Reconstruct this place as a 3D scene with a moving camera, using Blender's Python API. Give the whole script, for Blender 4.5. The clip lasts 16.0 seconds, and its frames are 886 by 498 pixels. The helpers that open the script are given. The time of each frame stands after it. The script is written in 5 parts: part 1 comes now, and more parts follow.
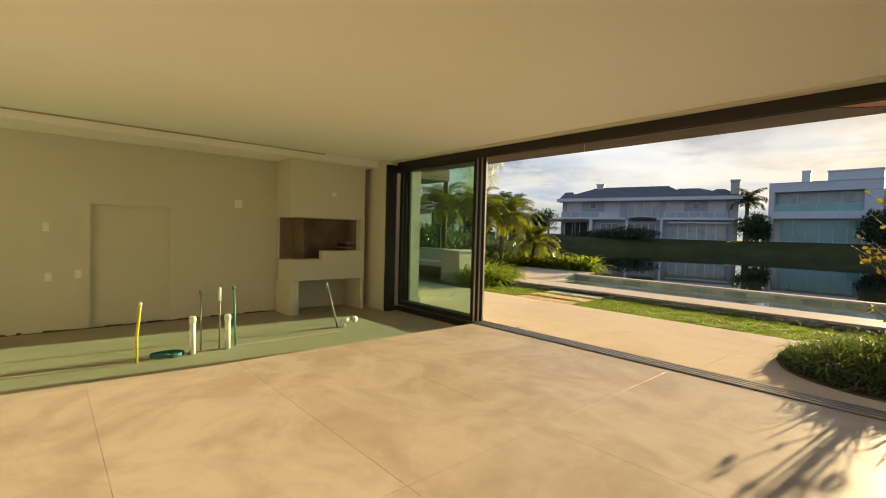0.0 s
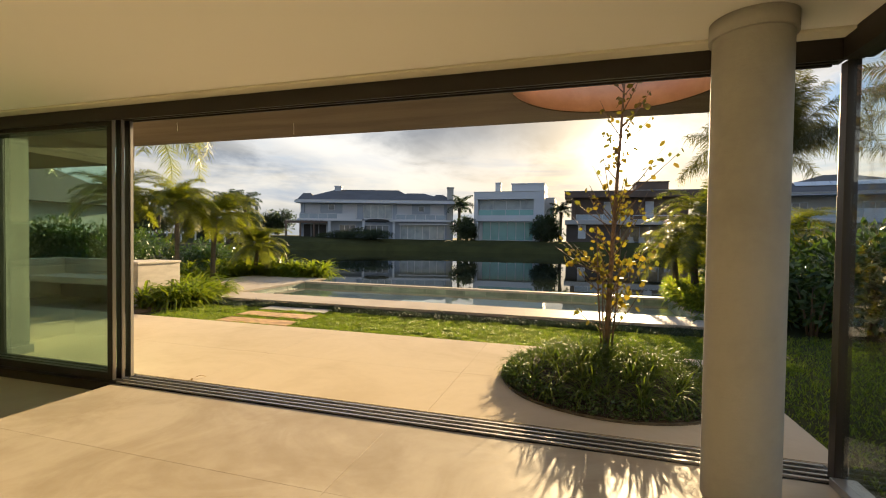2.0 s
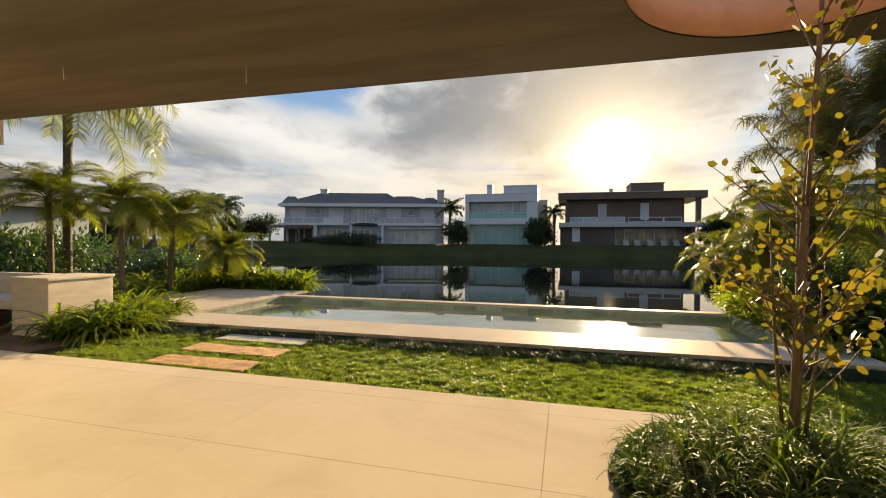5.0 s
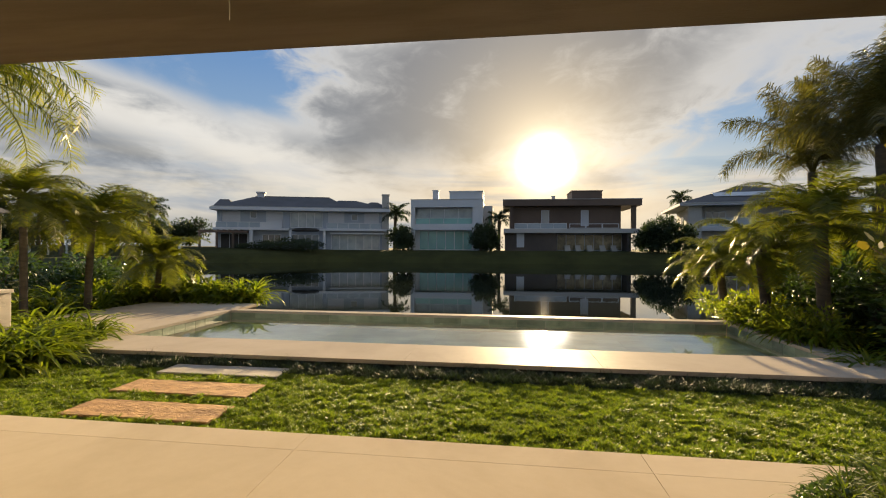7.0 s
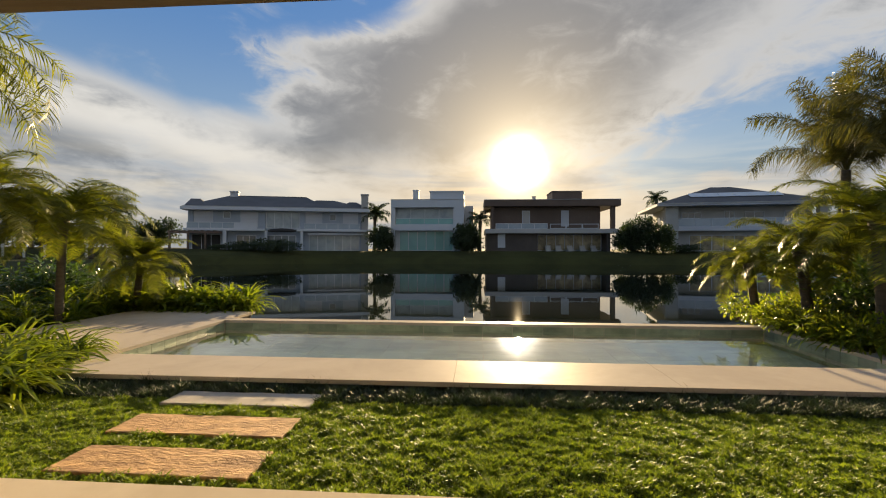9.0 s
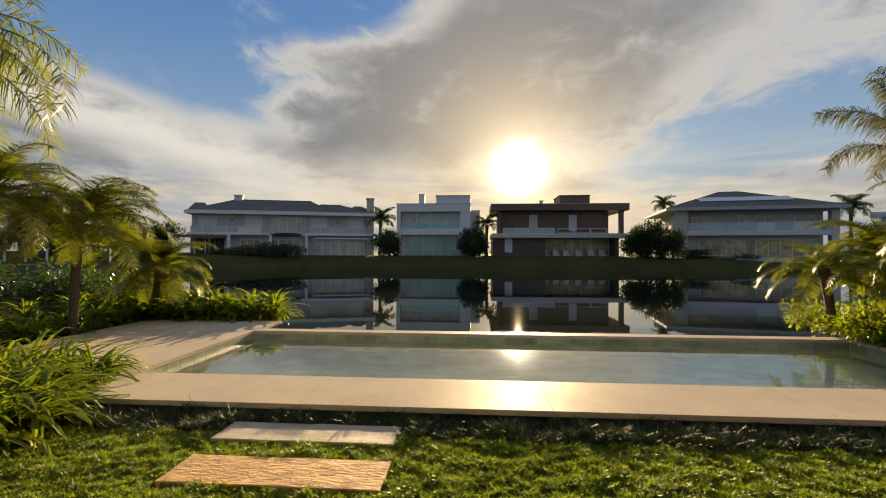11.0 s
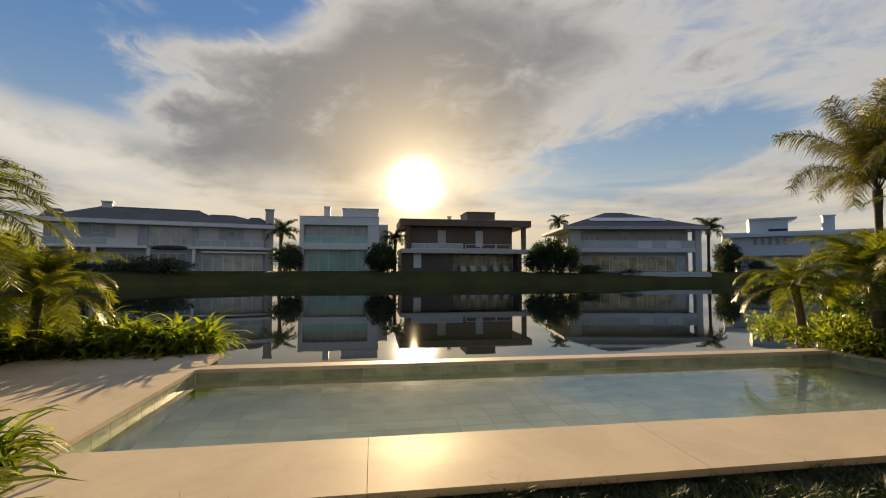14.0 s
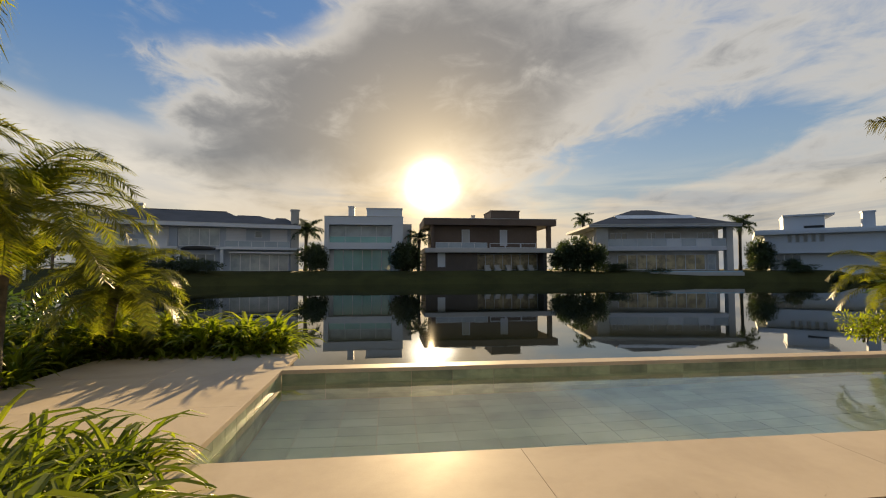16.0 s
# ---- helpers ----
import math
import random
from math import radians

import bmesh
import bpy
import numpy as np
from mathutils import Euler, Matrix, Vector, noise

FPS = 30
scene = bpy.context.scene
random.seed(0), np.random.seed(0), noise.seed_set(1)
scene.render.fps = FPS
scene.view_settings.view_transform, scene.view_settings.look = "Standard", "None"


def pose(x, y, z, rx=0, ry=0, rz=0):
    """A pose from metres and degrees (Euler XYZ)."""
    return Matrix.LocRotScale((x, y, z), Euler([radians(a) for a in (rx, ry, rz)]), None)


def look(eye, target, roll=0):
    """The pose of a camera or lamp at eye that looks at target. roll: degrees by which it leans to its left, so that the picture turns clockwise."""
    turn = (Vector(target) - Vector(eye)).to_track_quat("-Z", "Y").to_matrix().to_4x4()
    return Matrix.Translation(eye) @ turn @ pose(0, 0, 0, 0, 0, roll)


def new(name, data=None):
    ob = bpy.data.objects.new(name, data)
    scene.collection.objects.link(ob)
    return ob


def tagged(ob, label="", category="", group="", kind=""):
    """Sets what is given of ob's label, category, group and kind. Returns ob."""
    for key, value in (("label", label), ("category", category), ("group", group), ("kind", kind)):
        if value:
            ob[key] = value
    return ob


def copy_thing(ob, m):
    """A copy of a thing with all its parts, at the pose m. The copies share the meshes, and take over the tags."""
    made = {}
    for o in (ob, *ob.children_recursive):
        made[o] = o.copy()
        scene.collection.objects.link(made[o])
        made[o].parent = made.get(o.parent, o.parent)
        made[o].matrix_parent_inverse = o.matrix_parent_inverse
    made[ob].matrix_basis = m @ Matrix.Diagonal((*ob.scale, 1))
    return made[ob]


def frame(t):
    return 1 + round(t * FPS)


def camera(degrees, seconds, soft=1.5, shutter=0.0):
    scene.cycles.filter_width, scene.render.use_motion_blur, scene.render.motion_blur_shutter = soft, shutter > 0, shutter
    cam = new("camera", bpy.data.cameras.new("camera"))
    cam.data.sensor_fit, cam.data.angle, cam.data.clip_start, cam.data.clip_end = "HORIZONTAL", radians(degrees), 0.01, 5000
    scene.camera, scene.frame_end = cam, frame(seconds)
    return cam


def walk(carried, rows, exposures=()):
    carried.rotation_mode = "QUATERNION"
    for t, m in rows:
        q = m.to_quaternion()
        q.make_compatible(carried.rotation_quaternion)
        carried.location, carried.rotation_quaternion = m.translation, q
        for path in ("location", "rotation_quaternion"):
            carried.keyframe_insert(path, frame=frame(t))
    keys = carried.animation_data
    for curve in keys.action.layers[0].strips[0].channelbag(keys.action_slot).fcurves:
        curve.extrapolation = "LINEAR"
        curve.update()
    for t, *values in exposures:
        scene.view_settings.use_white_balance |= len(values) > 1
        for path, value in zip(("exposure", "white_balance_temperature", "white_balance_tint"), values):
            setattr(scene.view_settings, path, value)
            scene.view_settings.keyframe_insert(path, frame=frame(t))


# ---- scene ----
cam = camera(89.0, 16.0, 1.1)
PATH = [
    (0, (4.968, -5.207, 1.432), (3.47, -3.884, 1.356), 1.5),
    (0.5, (4.788, -4.712, 1.461), (3.708, -3.03, 1.393), 1.4),
    (1, (4.602, -4.298, 1.46), (3.794, -2.47, 1.403), 1.2),
    (1.5, (4.48, -3.907, 1.467), (3.828, -2.017, 1.415), 1.0),
    (2, (4.389, -3.457, 1.486), (3.816, -1.542, 1.439), 0.8),
    (2.5, (4.264, -3.058, 1.478), (3.703, -1.138, 1.434), 0.6),
    (3, (4.131, -2.711, 1.447), (3.584, -0.787, 1.408), 0.3),
    (3.5, (4.01, -2.352, 1.478), (3.466, -0.428, 1.44), 0.3),
    (6, (2.724, -0.894, 1.487), (2.288, 1.057, 1.475), 0.4),
    (6.5, (2.462, -0.69, 1.488), (2.149, 1.285, 1.484), 0.3),
    (7, (2.178, -0.521, 1.477), (1.919, 1.462, 1.476), 0.3),
    (7.5, (1.902, -0.354, 1.48), (1.693, 1.635, 1.479), 0.2),
    (8, (1.65, -0.12, 1.473), (1.489, 1.873, 1.467), 0.3),
    (8.5, (1.428, 0.057, 1.493), (1.277, 2.051, 1.491), 0.2),
    (9, (1.201, 0.15, 1.512), (1.053, 2.145, 1.513), 0.1),
    (11.5, (-0.015, 1.133, 1.496), (-0.163, 3.127, 1.536), 0.2),
    (12, (-0.269, 1.43, 1.472), (-0.368, 3.427, 1.537), 0.2),
    (12.5, (-0.55, 1.626, 1.502), (-0.462, 3.623, 1.586), 0.2),
    (13, (-0.845, 1.868, 1.466), (-0.584, 3.849, 1.555), 0.1),
    (13.5, (-1.157, 2.038, 1.473), (-0.851, 4.013, 1.563), 0.2),
    (14, (-1.476, 2.126, 1.473), (-1.169, 4.1, 1.565), 0.1),
    (14.5, (-1.793, 2.208, 1.469), (-1.489, 4.182, 1.561), 0.1),
    (15, (-2.061, 2.376, 1.451), (-1.779, 4.354, 1.541), 0.0),
    (15.5, (-2.261, 2.516, 1.426), (-2.021, 4.5, 1.517), -0.2),
    (16, (-2.497, 2.664, 1.413), (-2.263, 4.648, 1.504), -0.1),
]
walk(cam, [(t, look(eye, target, roll)) for t, eye, target, roll in PATH],
     [(0, 2.20, 6100, 10), (1.5, 2.22, 6250, 10), (3.5, 2.25, 6450, 10), (6, 1.92, 6500, 10), (9, 1.78, 6500, 10), (12, 1.70, 6850, 10), (16, 1.68, 6850, 10)])

# ---- world and sun ----
SUN_AZ, SUN_EL = 5.2, 10.8
SUN = Vector((math.sin(radians(SUN_AZ)) * math.cos(radians(SUN_EL)), math.cos(radians(SUN_AZ)) * math.cos(radians(SUN_EL)), math.sin(radians(SUN_EL))))


class Nodes:
    """Short hand for node trees."""

    def __init__(self, tree):
        self.tree = tree
        tree.nodes.clear()

    def add(self, kind, **inputs):
        n = self.tree.nodes.new(kind)
        for key, value in inputs.items():
            self.put(n.inputs[key.replace("_", " ")], value)
        return n

    def put(self, socket, value):
        if isinstance(value, bpy.types.NodeSocket):
            self.tree.links.new(value, socket)
        else:
            socket.default_value = value

    def math(self, op, a, b=0.0, clamp=False):
        n = self.tree.nodes.new("ShaderNodeMath")
        n.operation, n.use_clamp = op, clamp
        self.put(n.inputs[0], a)
        self.put(n.inputs[1], b)
        return n.outputs[0]

    def vec(self, op, a, b=(0, 0, 0)):
        n = self.tree.nodes.new("ShaderNodeVectorMath")
        n.operation = op
        self.put(n.inputs[0], a)
        self.put(n.inputs[1], b)
        return n.outputs["Value"] if op in ("DOT_PRODUCT", "LENGTH") else n.outputs["Vector"]

    def mix(self, f, a, b, blend="MIX"):
        n = self.tree.nodes.new("ShaderNodeMix")
        n.data_type, n.blend_type = "RGBA", blend
        self.put(n.inputs["Factor"], f)
        self.put(n.inputs[6], a)
        self.put(n.inputs[7], b)
        return n.outputs[2]

    def noise(self, vector, scale, detail=4.0, rough=0.55, distort=0.0):
        n = self.add("ShaderNodeTexNoise", Vector=vector, Scale=scale, Detail=detail, Roughness=rough, Distortion=distort)
        return n.outputs["Fac"]

    def ramp(self, f, lo, hi, a=0.0, b=1.0):
        n = self.add("ShaderNodeMapRange")
        n.interpolation_type = "SMOOTHSTEP"
        for i, v in enumerate((f, lo, hi, a, b)):
            self.put(n.inputs[i], v)
        return n.outputs[0]


def rgb(c):
    return (*c, 1.0) if len(c) == 3 else c


world = bpy.data.worlds.new("world")
scene.world = world
world.use_nodes = True
W = Nodes(world.node_tree)
sky = W.add("ShaderNodeTexSky")
sky.sky_type, sky.sun_disc = "NISHITA", False
sky.sun_elevation, sky.sun_rotation = radians(SUN_EL), radians(SUN_AZ)
sky.air_density, sky.dust_density, sky.ozone_density = 1.0, 0.6, 2.0
way = W.add("ShaderNodeTexCoord").outputs["Generated"]
xyz = W.add("ShaderNodeSeparateXYZ", Vector=way).outputs
up = W.math("MAXIMUM", xyz[2], 0.0)
den = W.math("ADD", up, 0.16)
flat = W.add("ShaderNodeCombineXYZ", X=W.math("DIVIDE", xyz[0], den), Y=W.math("DIVIDE", xyz[1], den), Z=0.0).outputs[0]
stretch = W.add("ShaderNodeMapping", Vector=flat, Rotation=(0, 0, radians(20)), Scale=(0.95, 0.55, 1.0), Location=(0.35, 0.6, 0)).outputs[0]
wall = W.add("ShaderNodeCombineXYZ", X=W.math("MULTIPLY", xyz[0], 2.4), Y=xyz[1], Z=W.math("MULTIPLY", xyz[2], 4.6)).outputs[0]
band = W.add("ShaderNodeCombineXYZ", X=W.math("MULTIPLY", xyz[0], 2.2), Y=W.math("MULTIPLY", xyz[1], 0.8), Z=W.math("MULTIPLY", xyz[2], 15.0)).outputs[0]
bank = W.noise(stretch, 0.75, 5.0, 0.52, 0.5)
puff = W.noise(wall, 1.5, 6.0, 0.56, 0.25)
wisp = W.noise(stretch, 2.3, 6.0, 0.55, 0.5)
low_wisp = W.noise(band, 1.1, 5.0, 0.55, 0.6)
cover = W.math("ADD", W.math("MULTIPLY", bank, 0.42), W.math("ADD", W.math("MULTIPLY", puff, 0.36), W.math("MULTIPLY", wisp, 0.22)))
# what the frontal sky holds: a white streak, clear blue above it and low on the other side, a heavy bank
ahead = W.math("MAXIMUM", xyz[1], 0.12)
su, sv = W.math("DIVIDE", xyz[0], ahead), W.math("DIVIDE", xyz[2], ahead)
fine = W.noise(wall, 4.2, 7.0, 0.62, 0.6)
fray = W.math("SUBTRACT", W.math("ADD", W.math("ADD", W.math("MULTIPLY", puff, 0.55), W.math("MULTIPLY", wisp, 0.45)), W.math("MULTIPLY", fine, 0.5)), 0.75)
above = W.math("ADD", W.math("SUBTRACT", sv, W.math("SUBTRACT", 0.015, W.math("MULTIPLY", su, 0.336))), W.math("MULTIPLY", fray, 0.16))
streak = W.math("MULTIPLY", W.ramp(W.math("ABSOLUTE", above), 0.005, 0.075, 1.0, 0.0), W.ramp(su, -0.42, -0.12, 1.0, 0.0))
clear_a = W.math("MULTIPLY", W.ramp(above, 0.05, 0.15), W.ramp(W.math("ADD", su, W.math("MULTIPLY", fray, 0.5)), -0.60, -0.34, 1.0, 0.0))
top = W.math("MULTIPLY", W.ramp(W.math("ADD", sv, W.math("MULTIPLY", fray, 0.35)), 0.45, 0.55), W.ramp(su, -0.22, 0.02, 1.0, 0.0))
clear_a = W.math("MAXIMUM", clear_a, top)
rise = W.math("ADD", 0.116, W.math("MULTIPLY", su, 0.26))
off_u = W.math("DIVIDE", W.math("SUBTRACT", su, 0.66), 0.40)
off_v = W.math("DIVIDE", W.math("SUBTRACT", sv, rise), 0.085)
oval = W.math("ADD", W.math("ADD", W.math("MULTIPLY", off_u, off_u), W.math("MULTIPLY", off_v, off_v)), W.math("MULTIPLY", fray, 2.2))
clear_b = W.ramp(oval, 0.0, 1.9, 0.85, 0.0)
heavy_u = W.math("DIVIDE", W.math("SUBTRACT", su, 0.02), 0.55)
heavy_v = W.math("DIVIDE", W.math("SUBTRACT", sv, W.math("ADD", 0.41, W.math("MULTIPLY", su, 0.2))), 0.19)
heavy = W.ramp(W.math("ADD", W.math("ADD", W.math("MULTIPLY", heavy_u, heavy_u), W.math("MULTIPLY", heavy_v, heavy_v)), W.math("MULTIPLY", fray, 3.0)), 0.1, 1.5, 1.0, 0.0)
cover = W.math("ADD", 0.58, W.math("ADD", W.math("MULTIPLY", W.math("SUBTRACT", cover, 0.5), 2.6), W.math("MULTIPLY", W.math("SUBTRACT", fine, 0.5), 0.75)))
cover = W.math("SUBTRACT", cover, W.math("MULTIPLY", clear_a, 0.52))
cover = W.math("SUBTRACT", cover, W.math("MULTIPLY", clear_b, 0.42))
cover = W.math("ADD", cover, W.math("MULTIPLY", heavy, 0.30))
mask = W.ramp(cover, 0.10, 0.56)
thick = W.ramp(cover, 0.46, 0.90)
toward = W.math("MAXIMUM", W.vec("DOT_PRODUCT", way, SUN), 0.0)
ragged = W.math("ADD", toward, W.math("MULTIPLY", W.math("SUBTRACT", puff, 0.5), 0.0042))
g_wide, g_near, g_mid = (W.math("POWER", toward, p) for p in (12.0, 34.0, 70.0))
g_core = W.math("MINIMUM", W.math("POWER", ragged, 2100.0), 1.0)
cloud = W.mix(thick, rgb((0.66, 0.655, 0.64)), rgb((0.19, 0.21, 0.242)))
cloud = W.mix(W.math("MULTIPLY", g_wide, 0.32), cloud, rgb((0.98, 0.78, 0.50)))
low = W.ramp(up, 0.07, 0.24, 1.0, 0.0)
blue = W.mix(W.ramp(up, 0.0, 0.5), rgb((0.46, 0.59, 0.64)), rgb((0.10, 0.27, 0.62)))
air = W.mix(0.75, W.vec("SCALE", sky.outputs[0]), blue)
air.node.inputs[6].links[0].from_node.inputs["Scale"].default_value = 0.10
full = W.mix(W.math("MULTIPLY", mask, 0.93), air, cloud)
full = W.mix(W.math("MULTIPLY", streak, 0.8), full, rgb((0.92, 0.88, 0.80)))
# long pale and slate bands low over the horizon
cream = W.mix(W.ramp(low_wisp, 0.36, 0.55), rgb((0.33, 0.37, 0.43)), W.mix(g_wide, rgb((0.86, 0.77, 0.61)), rgb((1.05, 0.80, 0.48))))
full = W.mix(W.math("MULTIPLY", low, 0.62), full, cream)
slate = W.ramp(up, 0.035, 0.085, 1.0, 0.0)
full = W.mix(W.math("MULTIPLY", slate, W.math("SUBTRACT", 0.62, W.math("MULTIPLY", g_wide, 0.6))), full, rgb((0.25, 0.30, 0.37)))
full = W.mix(1.0, full, W.mix(g_mid, rgb((0, 0, 0)), rgb((0.58, 0.42, 0.20))), "ADD")
g_halo = W.math("POWER", toward, 330.0)
full = W.mix(1.0, full, W.mix(g_halo, rgb((0, 0, 0)), rgb((0.55, 0.46, 0.31))), "ADD")
full = W.mix(1.0, full, W.mix(g_core, rgb((0, 0, 0)), rgb((10.0, 8.9, 7.2))), "ADD")
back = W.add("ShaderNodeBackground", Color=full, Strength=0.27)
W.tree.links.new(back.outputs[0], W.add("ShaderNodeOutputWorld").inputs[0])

lamp = bpy.data.lights.new("sun", "SUN")
lamp.energy, lamp.angle, lamp.color = 5.0, radians(0.6), (1.0, 0.735, 0.40)
sun = new("sun", lamp)
sun.matrix_world = look(SUN * 80, (0, 0, 0))


# ---- materials ----
def material(name, base, rough=0.6, second=None, big=0.7, small=18.0, amount=0.35, bump=0.15, bump_scale=None, metal=0.0, spec=0.5, vary=0.0, stretch=(1, 1, 1), coat=0.0, distort=0.4, trans=0.0):
    m = bpy.data.materials.new(name)
    m.use_nodes = True
    N = Nodes(m.node_tree)
    where = N.add("ShaderNodeNewGeometry").outputs["Position"]
    where = N.add("ShaderNodeMapping", Vector=where, Scale=stretch).outputs[0]
    second = second or tuple(c * 0.72 for c in base)
    a = N.noise(where, big, 5.0, 0.6, distort)
    b = N.noise(where, small, 6.0, 0.65)
    f = N.math("ADD", N.math("MULTIPLY", N.ramp(a, 0.35, 0.68), amount), N.math("MULTIPLY", N.math("SUBTRACT", b, 0.5), amount), True)
    colour = N.mix(f, rgb(base), rgb(second))
    if vary:
        r = N.add("ShaderNodeObjectInfo").outputs["Random"]
        colour = N.mix(1.0, colour, N.mix(r, rgb((1 - vary,) * 3), rgb((1 + vary,) * 3)), "MULTIPLY")
    rr = N.math("ADD", rough, N.math("MULTIPLY", N.math("SUBTRACT", a, 0.5), 0.25), True)
    p = N.add("ShaderNodeBsdfPrincipled", Base_Color=colour, Roughness=rr, Metallic=metal)
    p.inputs["Specular IOR Level"].default_value = spec
    p.inputs["Coat Weight"].default_value = coat
    p.inputs["Transmission Weight"].default_value = trans
    if bump:
        h = N.add("ShaderNodeBump", Strength=bump, Distance=0.02, Height=N.noise(where, bump_scale or small * 2, 5.0, 0.6))
        N.put(p.inputs["Normal"], h.outputs[0])
    N.tree.links.new(p.outputs[0], N.add("ShaderNodeOutputMaterial").inputs[0])
    return m


def leaf_material(name, a, b, rough=0.42, through_light=0.45):
    """Leaves vary from island to island and let some light through."""
    m = bpy.data.materials.new(name)
    m.use_nodes = True
    N = Nodes(m.node_tree)
    geo = N.add("ShaderNodeNewGeometry")
    n = N.noise(geo.outputs["Position"], 3.0, 3.0)
    c = N.mix(N.math("ADD", N.math("MULTIPLY", geo.outputs["Random Per Island"], 0.7), N.math("MULTIPLY", n, 0.3)), rgb(a), rgb(b))
    p = N.add("ShaderNodeBsdfPrincipled", Base_Color=c, Roughness=rough)
    t = N.add("ShaderNodeBsdfTranslucent", Color=N.mix(1.0, c, rgb((1.25, 1.3, 0.65)), "MULTIPLY"))
    mixed = N.add("ShaderNodeMixShader", Fac=through_light)
    N.put(mixed.inputs[1], p.outputs[0])
    N.put(mixed.inputs[2], t.outputs[0])
    N.tree.links.new(mixed.outputs[0], N.add("ShaderNodeOutputMaterial").inputs[0])
    return m


def glass_material(name, tint):
    """Thin sheet: tinted see-through, with mirror gloss by the angle of view."""
    m = bpy.data.materials.new(name)
    m.use_nodes = True
    N = Nodes(m.node_tree)
    clear = N.add("ShaderNodeBsdfTransparent", Color=rgb(tint))
    gloss = N.add("ShaderNodeBsdfGlossy", Color=rgb((0.9, 0.95, 0.93)), Roughness=0.01)
    facing = N.add("ShaderNodeLayerWeight", Blend=0.5).outputs["Facing"]
    mixed = N.add("ShaderNodeMixShader", Fac=N.math("ADD", N.math("MULTIPLY", N.math("POWER", facing, 4.0), 0.8), 0.03))
    N.put(mixed.inputs[1], clear.outputs[0])
    N.put(mixed.inputs[2], gloss.outputs[0])
    N.tree.links.new(mixed.outputs[0], N.add("ShaderNodeOutputMaterial").inputs[0])
    return m


def water_material(name, tint, clear, scale, strength):
    m = bpy.data.materials.new(name)
    m.use_nodes = True
    N = Nodes(m.node_tree)
    where = N.add("ShaderNodeNewGeometry").outputs["Position"]
    wave = N.math("ADD", N.noise(where, scale, 3.0, 0.5), N.math("MULTIPLY", N.noise(where, scale * 0.13, 2.0), 2.0))
    p = N.add("ShaderNodeBsdfPrincipled", Base_Color=rgb(tint), Roughness=0.015, IOR=1.333)
    p.inputs["Transmission Weight"].default_value = clear
    h = N.add("ShaderNodeBump", Strength=strength, Distance=0.01, Height=wave)
    N.put(p.inputs["Normal"], h.outputs[0])
    N.tree.links.new(p.outputs[0], N.add("ShaderNodeOutputMaterial").inputs[0])
    return m


M_PLASTER = material("wall_plaster", (0.61, 0.585, 0.48), 0.85, (0.53, 0.505, 0.41), 0.5, 30, 0.4, 0.06)
M_CEIL = material("ceiling_plaster", (0.80, 0.79, 0.75), 0.9, (0.76, 0.74, 0.70), 0.4, 25, 0.3, 0.03)
M_TILE = material("floor_tile", (0.42, 0.365, 0.29), 0.36, (0.31, 0.258, 0.19), 1.1, 6, 0.85, 0.03, 40, vary=0.04, distort=1.2, spec=0.11)
M_PATIO = material("patio_stone", (0.54, 0.46, 0.355), 0.62, (0.44, 0.365, 0.27), 0.7, 9, 0.6, 0.05, 60, vary=0.03, distort=1.0, spec=0.0)
M_GROUT = material("grout", (0.46, 0.40, 0.33), 0.8)
M_SCREED = material("screed", (0.37, 0.34, 0.265), 0.6, (0.30, 0.28, 0.22), 0.8, 12, 0.6, 0.12)
M_CONC = material("concrete", (0.40, 0.385, 0.36), 0.65, (0.29, 0.28, 0.26), 1.1, 14, 0.7, 0.12, 50)
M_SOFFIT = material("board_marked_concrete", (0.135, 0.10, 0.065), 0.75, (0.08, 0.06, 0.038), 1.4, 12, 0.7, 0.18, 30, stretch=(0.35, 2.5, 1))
# orange here paints the sunlight on the opening's inner edge into the render
M_RIM = material("sunlit_rim_render", (0.62, 0.36, 0.22), 0.8, (0.48, 0.26, 0.15), 3, 30, 0.5, 0.2)
M_FRAME = material("anodised_frame", (0.022, 0.019, 0.017), 0.42, (0.03, 0.027, 0.024), 3, 40, 0.3, 0.03, metal=0.3)
M_ALU = material("aluminium_edge", (0.42, 0.40, 0.38), 0.35, (0.34, 0.32, 0.30), 3, 40, 0.3, 0.03, metal=0.8)
M_GLASS = glass_material("door_glass", (0.88, 0.945, 0.905))
M_GLASS2 = glass_material("corner_glass", (0.95, 0.97, 0.955))
M_WHITE = material("white_paint", (0.80, 0.80, 0.78), 0.6, (0.72, 0.72, 0.70), 0.4, 8, 0.4, 0.03)
M_PLASTIC = material("white_plastic", (0.82, 0.81, 0.76), 0.35, (0.74, 0.72, 0.66), 3, 20, 0.4, 0.02)
M_FIREBRICK = material("dark_firebrick", (0.20, 0.15, 0.11), 0.85, (0.11, 0.08, 0.06), 2, 20, 0.7, 0.3)
M_GRASS_SOIL = material("lawn_ground", (0.052, 0.054, 0.017), 0.95, (0.031, 0.033, 0.012), 0.25, 5, 0.8, 0.5, 60, spec=0.08)
M_COPING = material("coping_stone", (0.45, 0.39, 0.315), 0.50, (0.35, 0.30, 0.24), 0.8, 10, 0.6, 0.06, 60, vary=0.03, spec=0.006)
M_STEP = material("step_stone", (0.47, 0.28, 0.12), 0.8, (0.22, 0.12, 0.055), 5.0, 22, 0.95, 0.9, 26, vary=0.12, stretch=(0.6, 1.6, 1), distort=1.5)
M_POOLTILE = material("green_pool_stone", (0.26, 0.31, 0.22), 0.45, (0.14, 0.18, 0.13), 2.2, 12, 0.9, 0.15, vary=0.25)
